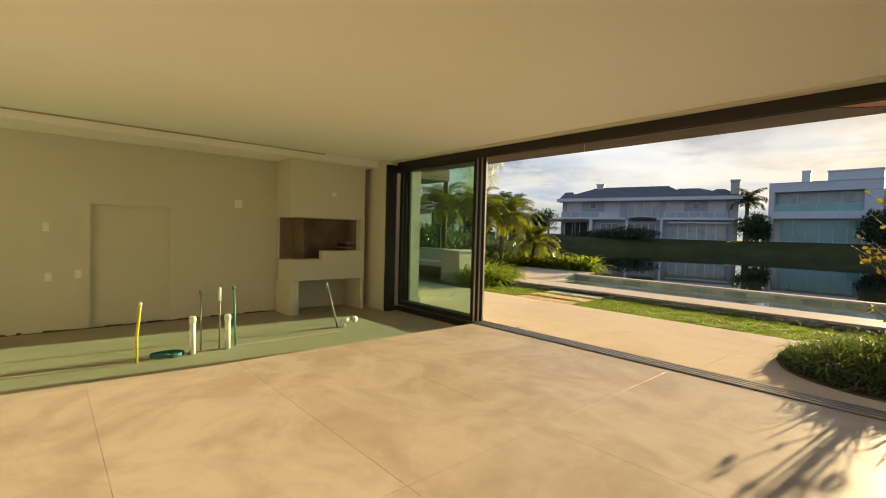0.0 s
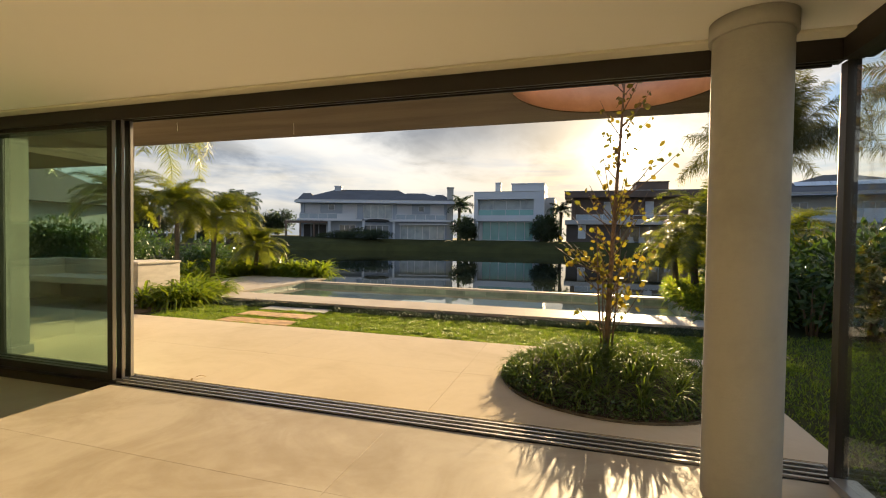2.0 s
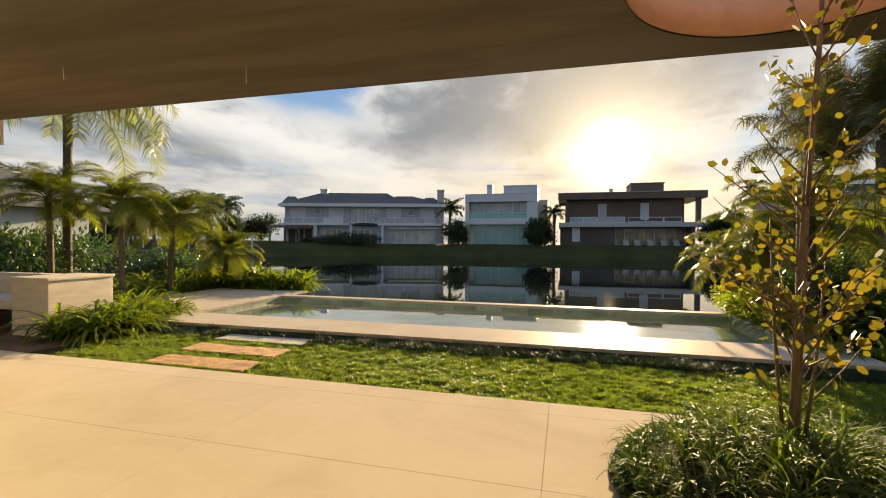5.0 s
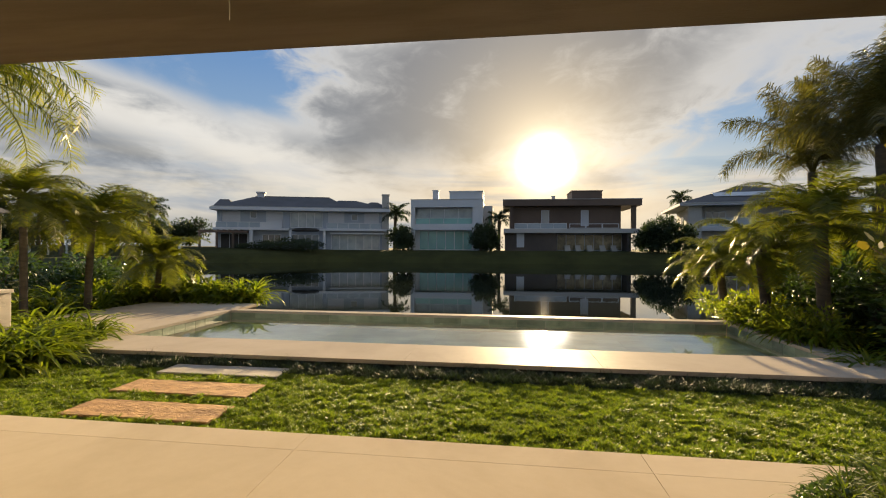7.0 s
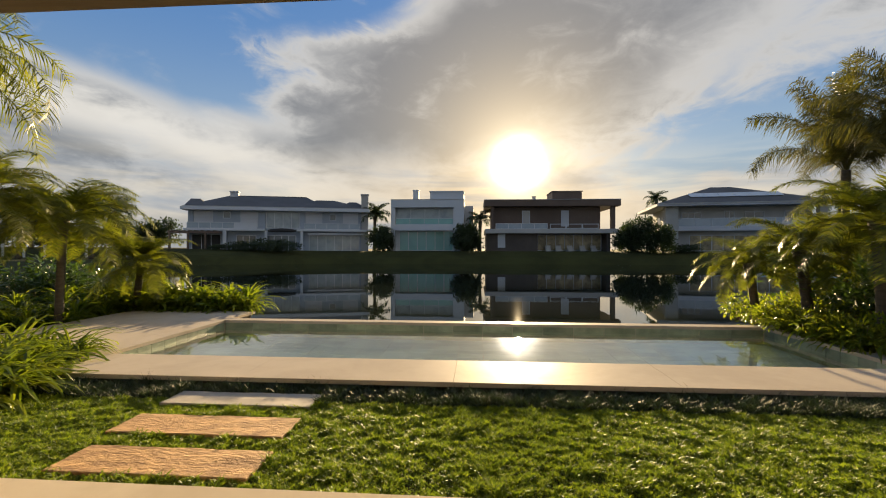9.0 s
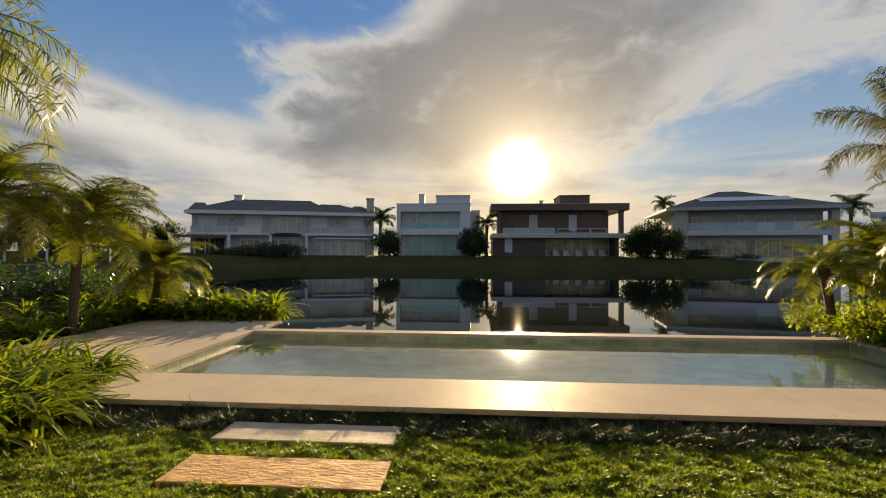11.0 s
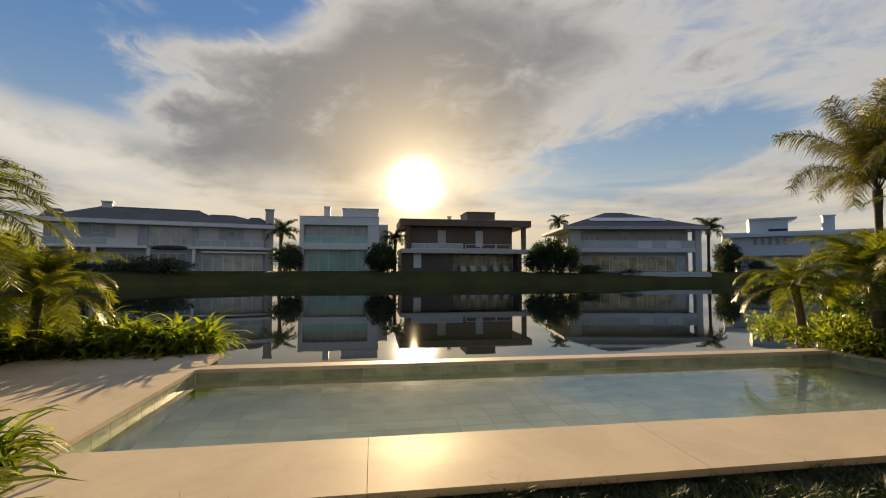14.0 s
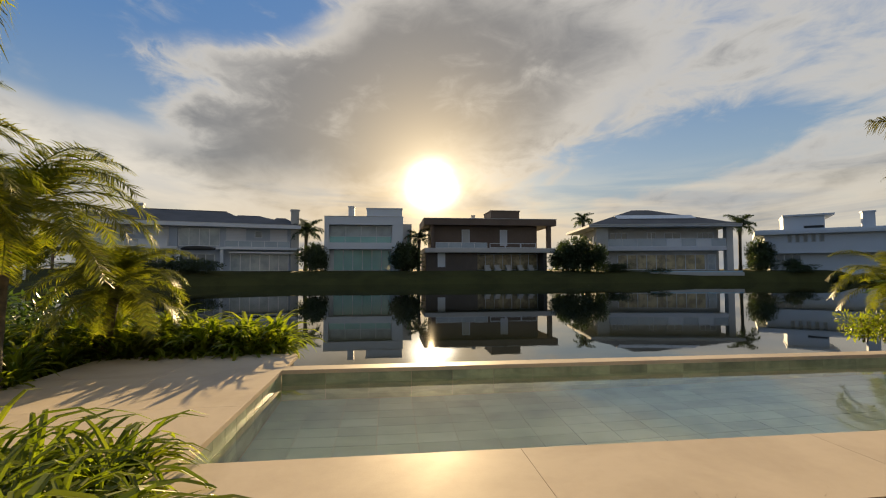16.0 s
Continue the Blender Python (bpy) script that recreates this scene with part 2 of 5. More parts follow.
M_POOLFLOOR = material("blue_green_pool_floor", (0.38, 0.48, 0.46), 0.5, (0.27, 0.36, 0.35), 1.6, 10, 0.8, 0.1, vary=0.10)
M_POND = water_material("pond_water", (0.012, 0.016, 0.012), 0.0, 3.5, 0.035)
M_POOL = water_material("pool_water", (0.80, 0.90, 0.92), 1.0, 5.0, 0.03)
M_COPPER = material("grey_brown_pipe", (0.24, 0.21, 0.18), 0.45, (0.16, 0.14, 0.12), 4, 30, 0.4, 0.02)
M_DARKEDGE = material("rough_dark_edge", (0.10, 0.085, 0.06), 0.95, (0.05, 0.04, 0.03), 6, 30, 0.8, 0.5)
M_EARTH = material("brown_earth", (0.17, 0.105, 0.06), 0.95, (0.09, 0.055, 0.032), 3, 22, 0.8, 0.6)
M_SOIL = material("dark_soil", (0.045, 0.032, 0.022), 0.95, (0.025, 0.018, 0.012), 3, 25, 0.7, 0.6)


# ---- mesh helpers ----
def box(bm, x0, x1, y0, y1, z0, z1, bevel=0.0):
    vs = [bm.verts.new((x, y, z)) for z in (z0, z1) for x, y in ((x0, y0), (x1, y0), (x1, y1), (x0, y1))]
    faces = [bm.faces.new([vs[i] for i in q]) for q in ((3, 2, 1, 0), (4, 5, 6, 7), (0, 1, 5, 4), (1, 2, 6, 5), (2, 3, 7, 6), (3, 0, 4, 7))]
    if bevel:
        edges = list({e for f in faces for e in f.edges})
        bmesh.ops.bevel(bm, geom=edges, offset=bevel, segments=2, affect="EDGES", profile=0.6)
    return bm


def boxes(*items, bevel=0.0):
    bm = bmesh.new()
    for it in items:
        box(bm, *it, bevel=bevel)
    return bm


def tube(bm, points, radii, sides=10, cap=True):
    """A round tapered limb through the points."""
    rings = []
    for i, p in enumerate(points):
        p = Vector(p)
        d = (Vector(points[min(i + 1, len(points) - 1)]) - Vector(points[max(i - 1, 0)])).normalized()
        side = d.cross(Vector((0.31, 0.2, 1)) if abs(d.z) < 0.9 else Vector((1, 0.1, 0))).normalized()
        other = d.cross(side)
        r = radii[i] if hasattr(radii, "__len__") else radii
        rings.append([bm.verts.new(p + side * (r * math.cos(a)) + other * (r * math.sin(a))) for a in (2 * math.pi * k / sides for k in range(sides))])
    for a, b in zip(rings, rings[1:]):
        for k in range(sides):
            f = bm.faces.new((a[k], a[(k + 1) % sides], b[(k + 1) % sides], b[k]))
            f.smooth = True
    if cap:
        bm.faces.new(rings[0][::-1])
        bm.faces.new(rings[-1])
    return bm


def finish(name, bm, mat):
    bmesh.ops.recalc_face_normals(bm, faces=bm.faces) if 1 < len(bm.faces) < 4000 else None
    me = bpy.data.meshes.new(name)
    bm.to_mesh(me)
    bm.free()
    me.materials.append(mat)
    return me


def part(name, bm, mat, parent=None, label=""):
    ob = new(name, finish(name, bm, mat))
    if parent:
        ob.parent = parent
    return tagged(ob, label) if label else ob


def thing(name, label, category, at=(0, 0, 0), group="", kind=""):
    ob = new(name)
    ob.matrix_basis = Matrix.Translation(at)
    ob.empty_display_size = 0.2
    return tagged(ob, label, category, group, kind)


def structure(name, bm, mat, label, category):
    return tagged(part(name, bm, mat), label, category, kind="structure")


def piece(name, mesh, parent, at, rz=0.0):
    ob = new(name, mesh)
    ob.parent = parent
    ob.matrix_basis = pose(*at, 0, 0, rz)
    return ob

# ---- house: room ----
FZ = -0.10
XW, XB, XG, YB, CZ, SZ = -3.25, -2.15, 5.95, -9.0, 2.75, 3.13
floor = structure("floor", boxes((0.0, XG + 0.10, YB, 0.0, -0.16, -0.008)), M_GROUT, "large pale beige stone-look floor tiles with thin joints", "floor")
structure("screed_floor", boxes((XW, -0.004, YB, 0.0, -0.16, -0.10)), M_SCREED, "bare grey-green screed floor waiting for tiles", "floor")
structure("wall_west", boxes((XW - 0.2, XW, YB, -4.72, -0.16, CZ), (XW - 0.2, XW, -4.72, -3.72, 1.70, CZ), (XW - 0.2, XW, -3.72, 0.3, -0.16, CZ), (XW - 0.2, XW - 0.07, -4.72, -3.72, -0.16, 1.70)),
          M_PLASTER, "grey-beige plastered wall with a shallow closed doorway recess", "wall")
structure("wall_pier", boxes((XW, XB - 0.004, -0.40, 0.16, -0.16, CZ)), M_PLASTER, "plastered wall return beside the glazed door", "wall")
structure("wall_south", boxes((XW - 0.2, XG + 0.3, YB - 0.2, YB, -0.16, CZ)), M_PLASTER, "plain plastered back wall", "wall")
structure("wall_east", boxes((XG, XG + 0.2, YB, -5.6, -0.16, CZ)), M_PLASTER, "plain plastered side wall", "wall")
bm = boxes((-2.40, XG + 0.3, YB - 0.2, 0.0, CZ, CZ + 0.3), (XW - 0.2, -2.40, YB - 0.2, 0.0, CZ - 0.12, CZ + 0.3))
structure("ceiling", bm, M_CEIL, "smooth off-white plaster ceiling with a lower tray edge", "ceiling")

# no groove is cut: a darker proud strip stands for the slot's shade
structure("ceiling_slot_shade", boxes((-2.399, -2.388, YB, -1.52, CZ - 0.024, CZ - 0.006)), M_SCREED, "narrow strip coloured dark for the shade of a ceiling slot", "trim")

structure("ceiling_bead", boxes((XB, XG, -0.27, -0.142, CZ - 0.022, CZ - 0.001), bevel=0.004), M_PLASTER, "narrow plaster bead above the door head", "trim")
# roof slab over the terrace with a round opening above the planter
HX, HY, HR = 4.74, 1.60, 1.10
bm = bmesh.new()
X0, X1, Y0, Y1 = -4.2, 6.25, 0.12, 3.02
corner = [(X1, HY), (X1, Y1), (X0, Y1), (X0, Y0), (X1, Y0)]
SEG = 72


def slab_edge(a):
    """Where the ray at the angle a leaves the slab's outline."""
    c, s = math.cos(a), math.sin(a)
    k = min([((X1 if c > 0 else X0) - HX) / c if abs(c) > 1e-6 else 1e9, ((Y1 if s > 0 else Y0) - HY) / s if abs(s) > 1e-6 else 1e9])
    return HX + c * k, HY + s * k


angles = sorted([2 * math.pi * k / SEG for k in range(SEG)] + [math.atan2(y - HY, x - HX) % (2 * math.pi) for x, y in corner[1:]])
lo_in, lo_out, hi_in, hi_out = [], [], [], []
for a in angles:
    p, q = (HX + HR * math.cos(a), HY + HR * math.sin(a)), slab_edge(a)
    lo_in.append(bm.verts.new((*p, SZ)))
    lo_out.append(bm.verts.new((*q, SZ)))
    hi_in.append(bm.verts.new((*p, SZ + 0.42)))
    hi_out.append(bm.verts.new((*q, SZ + 0.42)))
n = len(angles)
for i in range(n):
    j = (i + 1) % n
    bm.faces.new((lo_in[i], lo_out[i], lo_out[j], lo_in[j]))
    bm.faces.new((hi_in[j], hi_out[j], hi_out[i], hi_in[i]))
    bm.faces.new((lo_out[i], hi_out[i], hi_out[j], lo_out[j]))
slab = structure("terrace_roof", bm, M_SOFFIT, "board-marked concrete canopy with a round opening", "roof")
bm = bmesh.new()
ring = [[bm.verts.new((HX + r * math.cos(a), HY + r * math.sin(a), z)) for a in (2 * math.pi * k / 96 for k in range(96))]
        for r, z in ((HR, SZ + 0.01), (HR, SZ + 0.42), (HR - 0.006, SZ + 0.42), (HR - 0.006, SZ + 0.01))]
for i in range(4):
    for k in range(96):
        f = bm.faces.new((ring[i][k], ring[i][(k + 1) % 96], ring[(i + 1) % 4][(k + 1) % 96], ring[(i + 1) % 4][k]))
        f.smooth = True
part("opening_rim", bm, M_RIM, slab, "rendered inner rim coloured orange for the sun on it")
structure("facade_beam", boxes((XW - 0.2, XG + 0.3, 0.0, 0.12, CZ, SZ + 0.42)), M_CONC, "concrete beam above the sliding doors", "beam")
structure("roof", boxes((XW - 0.2, XG + 0.3, YB - 0.2, 0.12, SZ + 0.42, SZ + 0.55)), M_CONC, "flat concrete roof over the room", "roof")

# ---- sliding doors along the terrace ----
door = thing("sliding_door", "dark metal sliding doors stacked to one side, standing open", "sliding door", (0, 0, 0), kind="structure")
part("head_frame", boxes((XB, XG + 0.06, -0.119, 0.16, 2.665, CZ - 0.003), bevel=0.004), M_FRAME, door)
part("head_fascia", boxes((XB, XG + 0.06, -0.14, -0.12, 2.60, CZ - 0.003), bevel=0.003), M_FRAME, door)
for i in range(4):
    y = -0.11 + 0.07 * i
    part("head_track", boxes((XB + 0.1, XG, y, y + 0.018, 2.640, 2.664)), M_FRAME, door)
    part("floor_track", boxes((0.0, XG + 0.03, y, y + 0.020, -0.004, 0.012)), M_ALU, door)
part("sill_channel", boxes((XB, XG + 0.06, -0.13, 0.17, -0.15, -0.006)), M_FRAME, door)
part("jamb", boxes((XB, XB + 0.05, -0.39, 0.16, -0.15, 2.664), bevel=0.004), M_FRAME, door)
for i in range(3):
    y = -0.085 + 0.07 * i
    x0, x1 = -2.09 + 0.03 * i, -0.06 + 0.03 * i
    leaf = part("door_leaf", boxes((x0, x1, y - 0.02, y + 0.02, 0.015, 0.09), (x0, x1, y - 0.02, y + 0.02, 2.56, 2.635), (x0, x0 + 0.07, y - 0.02, y + 0.02, 0.09, 2.56), (x1 - 0.06, x1, y - 0.02, y + 0.02, 0.09, 2.56), bevel=0.003), M_FRAME, door)
    pane = part("pane", boxes((x0 + 0.07, x1 - 0.06, y - 0.004, y + 0.004, 0.09, 2.56)), M_GLASS, leaf, "green-tinted glass pane")
    part("edge_strip", boxes((x1 + 0.001, x1 + 0.012, y - 0.015, y + 0.015, 0.02, 2.63)), M_ALU, leaf)

# glazed corner on the side
side = thing("corner_window", "tall fixed corner glazing in dark metal frames", "window", (0, 0, 0), kind="structure")
part("corner_post", boxes((XG - 0.02, XG + 0.05, -0.13, -0.05, -0.004, 2.60), bevel=0.004), M_FRAME, side)
part("window_frame", boxes((XG - 0.05, XG + 0.10, -5.6, -0.14, 2.60, CZ - 0.003)), M_FRAME, side)
part("window_sill", boxes((XG - 0.05, XG + 0.09, -5.6, -0.14, -0.15, 0.05), bevel=0.004), M_ALU, side)
for y in (-2.9, -5.56):
    part("mullion", boxes((XG - 0.03, XG + 0.05, y - 0.04, y + 0.04, 0.05, 2.60), bevel=0.003), M_FRAME, side)
for y0, y1 in ((-5.5, -2.96), (-2.84, -0.15)):
    pane = part("pane", boxes((XG + 0.004, XG + 0.012, y0, y1, 0.05, 2.60)), M_GLASS2, side)

# round column with a cap ring
bm = bmesh.new()
CX, CY, CR = 5.320, -0.460, 0.200
tube(bm, [(CX, CY, -0.004), (CX, CY, CZ - 0.10)], CR, 48, False)
tube(bm, [(CX, CY, CZ - 0.10), (CX, CY, CZ - 0.002)], CR + 0.018, 48)
structure("column", bm, M_CONC, "round bare concrete column with a wider cap ring", "column")

# ---- terrace ----
patio = structure("terrace", boxes((-9.0, 6.15, 0.17, 2.90, -0.20, -0.008)), M_GROUT, "pale cream stone terrace slabs", "terrace")

# ---- ground, one sheet with the pond's hollow ----
def smooth(a, b, t):
    t = max(0.0, min(1.0, (t - a) / (b - a)))
    return t * t * (3 - 2 * t)


def pond_inside(x, y):
    far = 58.5 - 6.5 * smooth(-14, -34, x)
    near = 9.75 + 3.2 * smooth(7.0, 10.0, x) + 3.6 * smooth(-4.6, -8.0, x)
    left = -14.0 - (y - 12.0) * 0.50
    return min(y - near, (x - left) * 0.8, far - y, 190 - x)


def ground_z(x, y):
    if -4.05 < x < 7.5 and 5.3 < y < 9.4:
        return -2.2
    if y < 2.85 and -9.0 < x < 6.1:
        return -0.4
    base = -0.06 + 1.3 * smooth(57, 65, y + 7.0 * smooth(-14, -34, x) + 6.0 * smooth(40, 58, x)) + 0.5 * smooth(16, 60, -x) * smooth(10, 40, y)
    d = pond_inside(x, y)
    return base + (-1.9 - base) * smooth(-2.2, 3.0, d)


xs = sorted({round(v, 3) for v in [*np.arange(-60, 90, 1.5), *np.arange(-12, 12, 0.5), -4.051, -4.049, 7.499, 7.501, -9.001, -8.999, 6.099, 6.101, *np.arange(-400, -60, 20), *np.arange(90, 420, 20), -2500, -1200, 1200, 2500]})
ys = sorted({round(v, 3) for v in [*np.arange(-20, 14, 0.5), *np.arange(14, 72, 1.0), *np.arange(72, 140, 6), 5.299, 5.301, 9.399, 9.401, 2.849, 2.851, -1500, -300, -60, 220, 500, 1200, 3000]})
verts = [(x, y, ground_z(x, y) + 0.02 * noise.noise((x * 0.3, y * 0.3, 0)) * (1 if y > 9.5 or abs(x) > 9 else 0)) for y in ys for x in xs]
nx = len(xs)
faces = [(j * nx + i, j * nx + i + 1, (j + 1) * nx + i + 1, (j + 1) * nx + i) for j in range(len(ys) - 1) for i in range(nx - 1)]
me = bpy.data.meshes.new("ground")
me.from_pydata(verts, [], faces)
me.materials.append(M_GRASS_SOIL)
tagged(new("ground", me), "mown green lawn running down to the pond", "lawn", kind="structure")
bm = bmesh.new()
bm.faces.new([bm.verts.new(p) for p in ((-60, 9.45, -0.42), (200, 9.45, -0.42), (200, 62, -0.42), (-60, 62, -0.42))])
structure("pond", bm, M_POND, "still dark pond mirroring the far houses", "water")

# ---- pool ----
PX0, PX1, PY0, PY1, PZ, PWZ = -3.95, 6.6, 6.08, 9.06, 0.05, -0.085
pool = structure("pool_basin", boxes((PX0 - 0.1, PX1 + 0.1, PY0 - 0.2, PY1 + 0.24, -1.3, -1.06), (PX0 - 0.09, PX0 - 0.02, PY0 - 0.2, PY1 + 0.24, -1.06, -0.004), (PX1 + 0.02, PX1 + 0.1, PY0 - 0.2, PY1 + 0.24, -1.06, -0.004),
          (PX0, PX1, PY0 - 0.2, PY0 - 0.02, -1.06, -0.004), (PX0, PX1, PY1 + 0.02, PY1 + 0.265, -1.06, -0.004)), M_GROUT, "pool basin lined with green stone tiles", "pool")
bm = bmesh.new()
bm.faces.new([bm.verts.new(p) for p in ((PX0 - 0.01, PY0 - 0.015, PWZ), (PX1 + 0.01, PY0 - 0.015, PWZ), (PX1 + 0.01, PY1 + 0.015, PWZ), (PX0 - 0.01, PY1 + 0.015, PWZ))])
water = structure("pool_water", bm, M_POOL, "clear still pool water", "water")
water.visible_shadow = False

# ---- houses across the pond ----
M_SLATE = material("slate_roof", (0.115, 0.115, 0.12), 0.8, (0.08, 0.08, 0.085), 0.3, 3, 0.6, 0.3, spec=0.1)
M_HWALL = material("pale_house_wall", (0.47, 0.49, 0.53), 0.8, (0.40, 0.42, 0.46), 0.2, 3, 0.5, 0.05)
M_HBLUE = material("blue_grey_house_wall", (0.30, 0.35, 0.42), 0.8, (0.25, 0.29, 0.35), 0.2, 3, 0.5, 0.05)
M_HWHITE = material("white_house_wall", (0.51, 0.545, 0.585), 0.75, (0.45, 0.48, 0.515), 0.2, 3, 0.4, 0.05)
M_HBROWN = material("brown_timber_cladding", (0.115, 0.078, 0.058), 0.6, (0.075, 0.052, 0.04), 0.3, 4, 0.6, 0.1)
M_HGREY = material("grey_render", (0.40, 0.40, 0.39), 0.8, (0.32, 0.32, 0.31), 0.2, 3, 0.5, 0.05)
M_PANE = material("house_window_glass", (0.10, 0.13, 0.15), 0.06, (0.07, 0.09, 0.10), 0.2, 2, 0.5, 0.0, spec=0.8)
# blue-green reflection painted into the pane colour
M_PANE2 = material("green_reflection_glass", (0.15, 0.36, 0.34), 0.06, (0.09, 0.25, 0.24), 0.2, 2, 0.5, 0.0, spec=0.8)
# pane colour holds a painted warm reflection
M_PANE3 = material("warm_reflection_glass", (0.40, 0.34, 0.20), 0.25, (0.12, 0.10, 0.06), 0.9, 2, 0.9, 0.0, spec=0.6)
M_DARK = material("dark_recess", (0.03, 0.03, 0.03), 0.8)
M_PANE4 = material("pale_curtained_glass", (0.34, 0.40, 0.43), 0.15, (0.20, 0.25, 0.28), 0.5, 1.5, 0.9, 0.0, spec=0.7)
M_RAILGLASS = material("rail_glass", (0.27, 0.34, 0.40), 0.1, (0.20, 0.26, 0.31), 0.4, 2, 0.6, 0.0, spec=0.7)
M_HDARK = material("dark_brown_render", (0.085, 0.07, 0.06), 0.7, (0.055, 0.045, 0.04), 0.3, 4, 0.6, 0.1)
M_BLUEPOOL = material("blue_pool_water", (0.10, 0.42, 0.62), 0.1, (0.08, 0.34, 0.52), 1.0, 4, 0.5, 0.02)


def parts(name, mat, parent, *items):
    """One part for each box."""
    for it in items:
        part(name, boxes(it), mat, parent)


def hip_roof(x0, x1, y0, y1, z, h, inset):
    """A hipped roof; inset: how far the ridge stops short of each end."""
    i0, i1 = inset if isinstance(inset, tuple) else (inset, inset)
    bm = bmesh.new()
    b = [bm.verts.new(p) for p in ((x0, y0, z), (x1, y0, z), (x1, y1, z), (x0, y1, z))]
    ym = (y0 + y1) / 2
    t = [bm.verts.new((x0 + i0, ym, z + h)), bm.verts.new((x1 - i1, ym, z + h))]
    for f in ((b[3], b[2], b[1], b[0]), (b[0], b[1], t[1], t[0]), (b[1], b[2], t[1]), (b[2], b[3], t[0], t[1]), (b[3], b[0], t[0])):
        bm.faces.new(f)
    return bm


def frame_ring(x0, x1, ya, yb, z0, z1, f):
    """One closed rectangular frame of square section."""
    bm = bmesh.new()
    rings = [[bm.verts.new((x, y, z)) for x, z in ((x0 + d, z0 + d), (x1 - d, z0 + d), (x1 - d, z1 - d), (x0 + d, z1 - d))] for y, d in ((ya, 0.0), (ya, f), (yb, f), (yb, 0.0))]
    for i in range(4):
        a, b = rings[i], rings[(i + 1) % 4]
        for k in range(4):
            bm.faces.new((a[k], a[(k + 1) % 4], b[(k + 1) % 4], b[k]))
    bmesh.ops.recalc_face_normals(bm, faces=bm.faces)
    return bm


def house_window(parent, x0, x1, y, z0, z1, glass=None, panes=2, frame=None):
    """A framed window set into the face y, panes proud of the dark reveal."""
    f = 0.09
    w = (x1 - x0 - f) / panes
    win = part("window", frame_ring(x0, x1, y - 0.06, y + 0.02, z0, z1, f), frame or M_HWHITE, parent)
    for i in range(1, panes):
        part("mullion", boxes((x0 + w * i, x0 + w * i + f, y - 0.058, y + 0.018, z0 + f, z1 - f)), frame or M_HWHITE, win)
    for i in range(panes):
        part("pane", boxes((x0 + w * i + f, x0 + w * (i + 1), y - 0.02, y + 0.01, z0 + f, z1 - f)), glass or M_PANE, win)
    return win


GZ = 1.2


def glass_rail(parent, x0, x1, y, z0, z1, n, mat, bright=()):
    """A balcony rail of glass panels between slim posts under a handrail."""
    rail = part("balcony_rail", boxes((x0, x1, y - 0.03, y + 0.03, z1 - 0.07, z1), (x0, x1, y - 0.03, y + 0.03, z0, z0 + 0.05)), M_HWHITE, parent)
    w = (x1 - x0) / n
    for i in range(n + 1):
        x = min(max(x0 + w * i, x0 + 0.03), x1 - 0.03)
        part("post", boxes((x - 0.03, x + 0.03, y - 0.028, y + 0.028, z0 + 0.05, z1 - 0.07)), M_HWHITE, rail)
    for i in range(n):
        part("pane", boxes((x0 + w * i + 0.04, x0 + w * (i + 1) - 0.04, y - 0.01, y + 0.01, z0 + 0.05, z1 - 0.07)), M_HWHITE if i in bright else mat, rail)


def shutter(parent, x0, x1, y, z0, z1):
    """A pale louvred panel of proud slats."""
    panel = part("wall_panel", boxes((x0, x1, y - 0.05, y - 0.005, z0, z1)), M_HWHITE, parent)
    part("slat", boxes(*[(x0 + 0.06, x1 - 0.06, y - 0.09, y - 0.051, z, z + 0.11) for z in np.arange(z0 + 0.06, z1 - 0.12, 0.2)]), M_HWALL, panel)


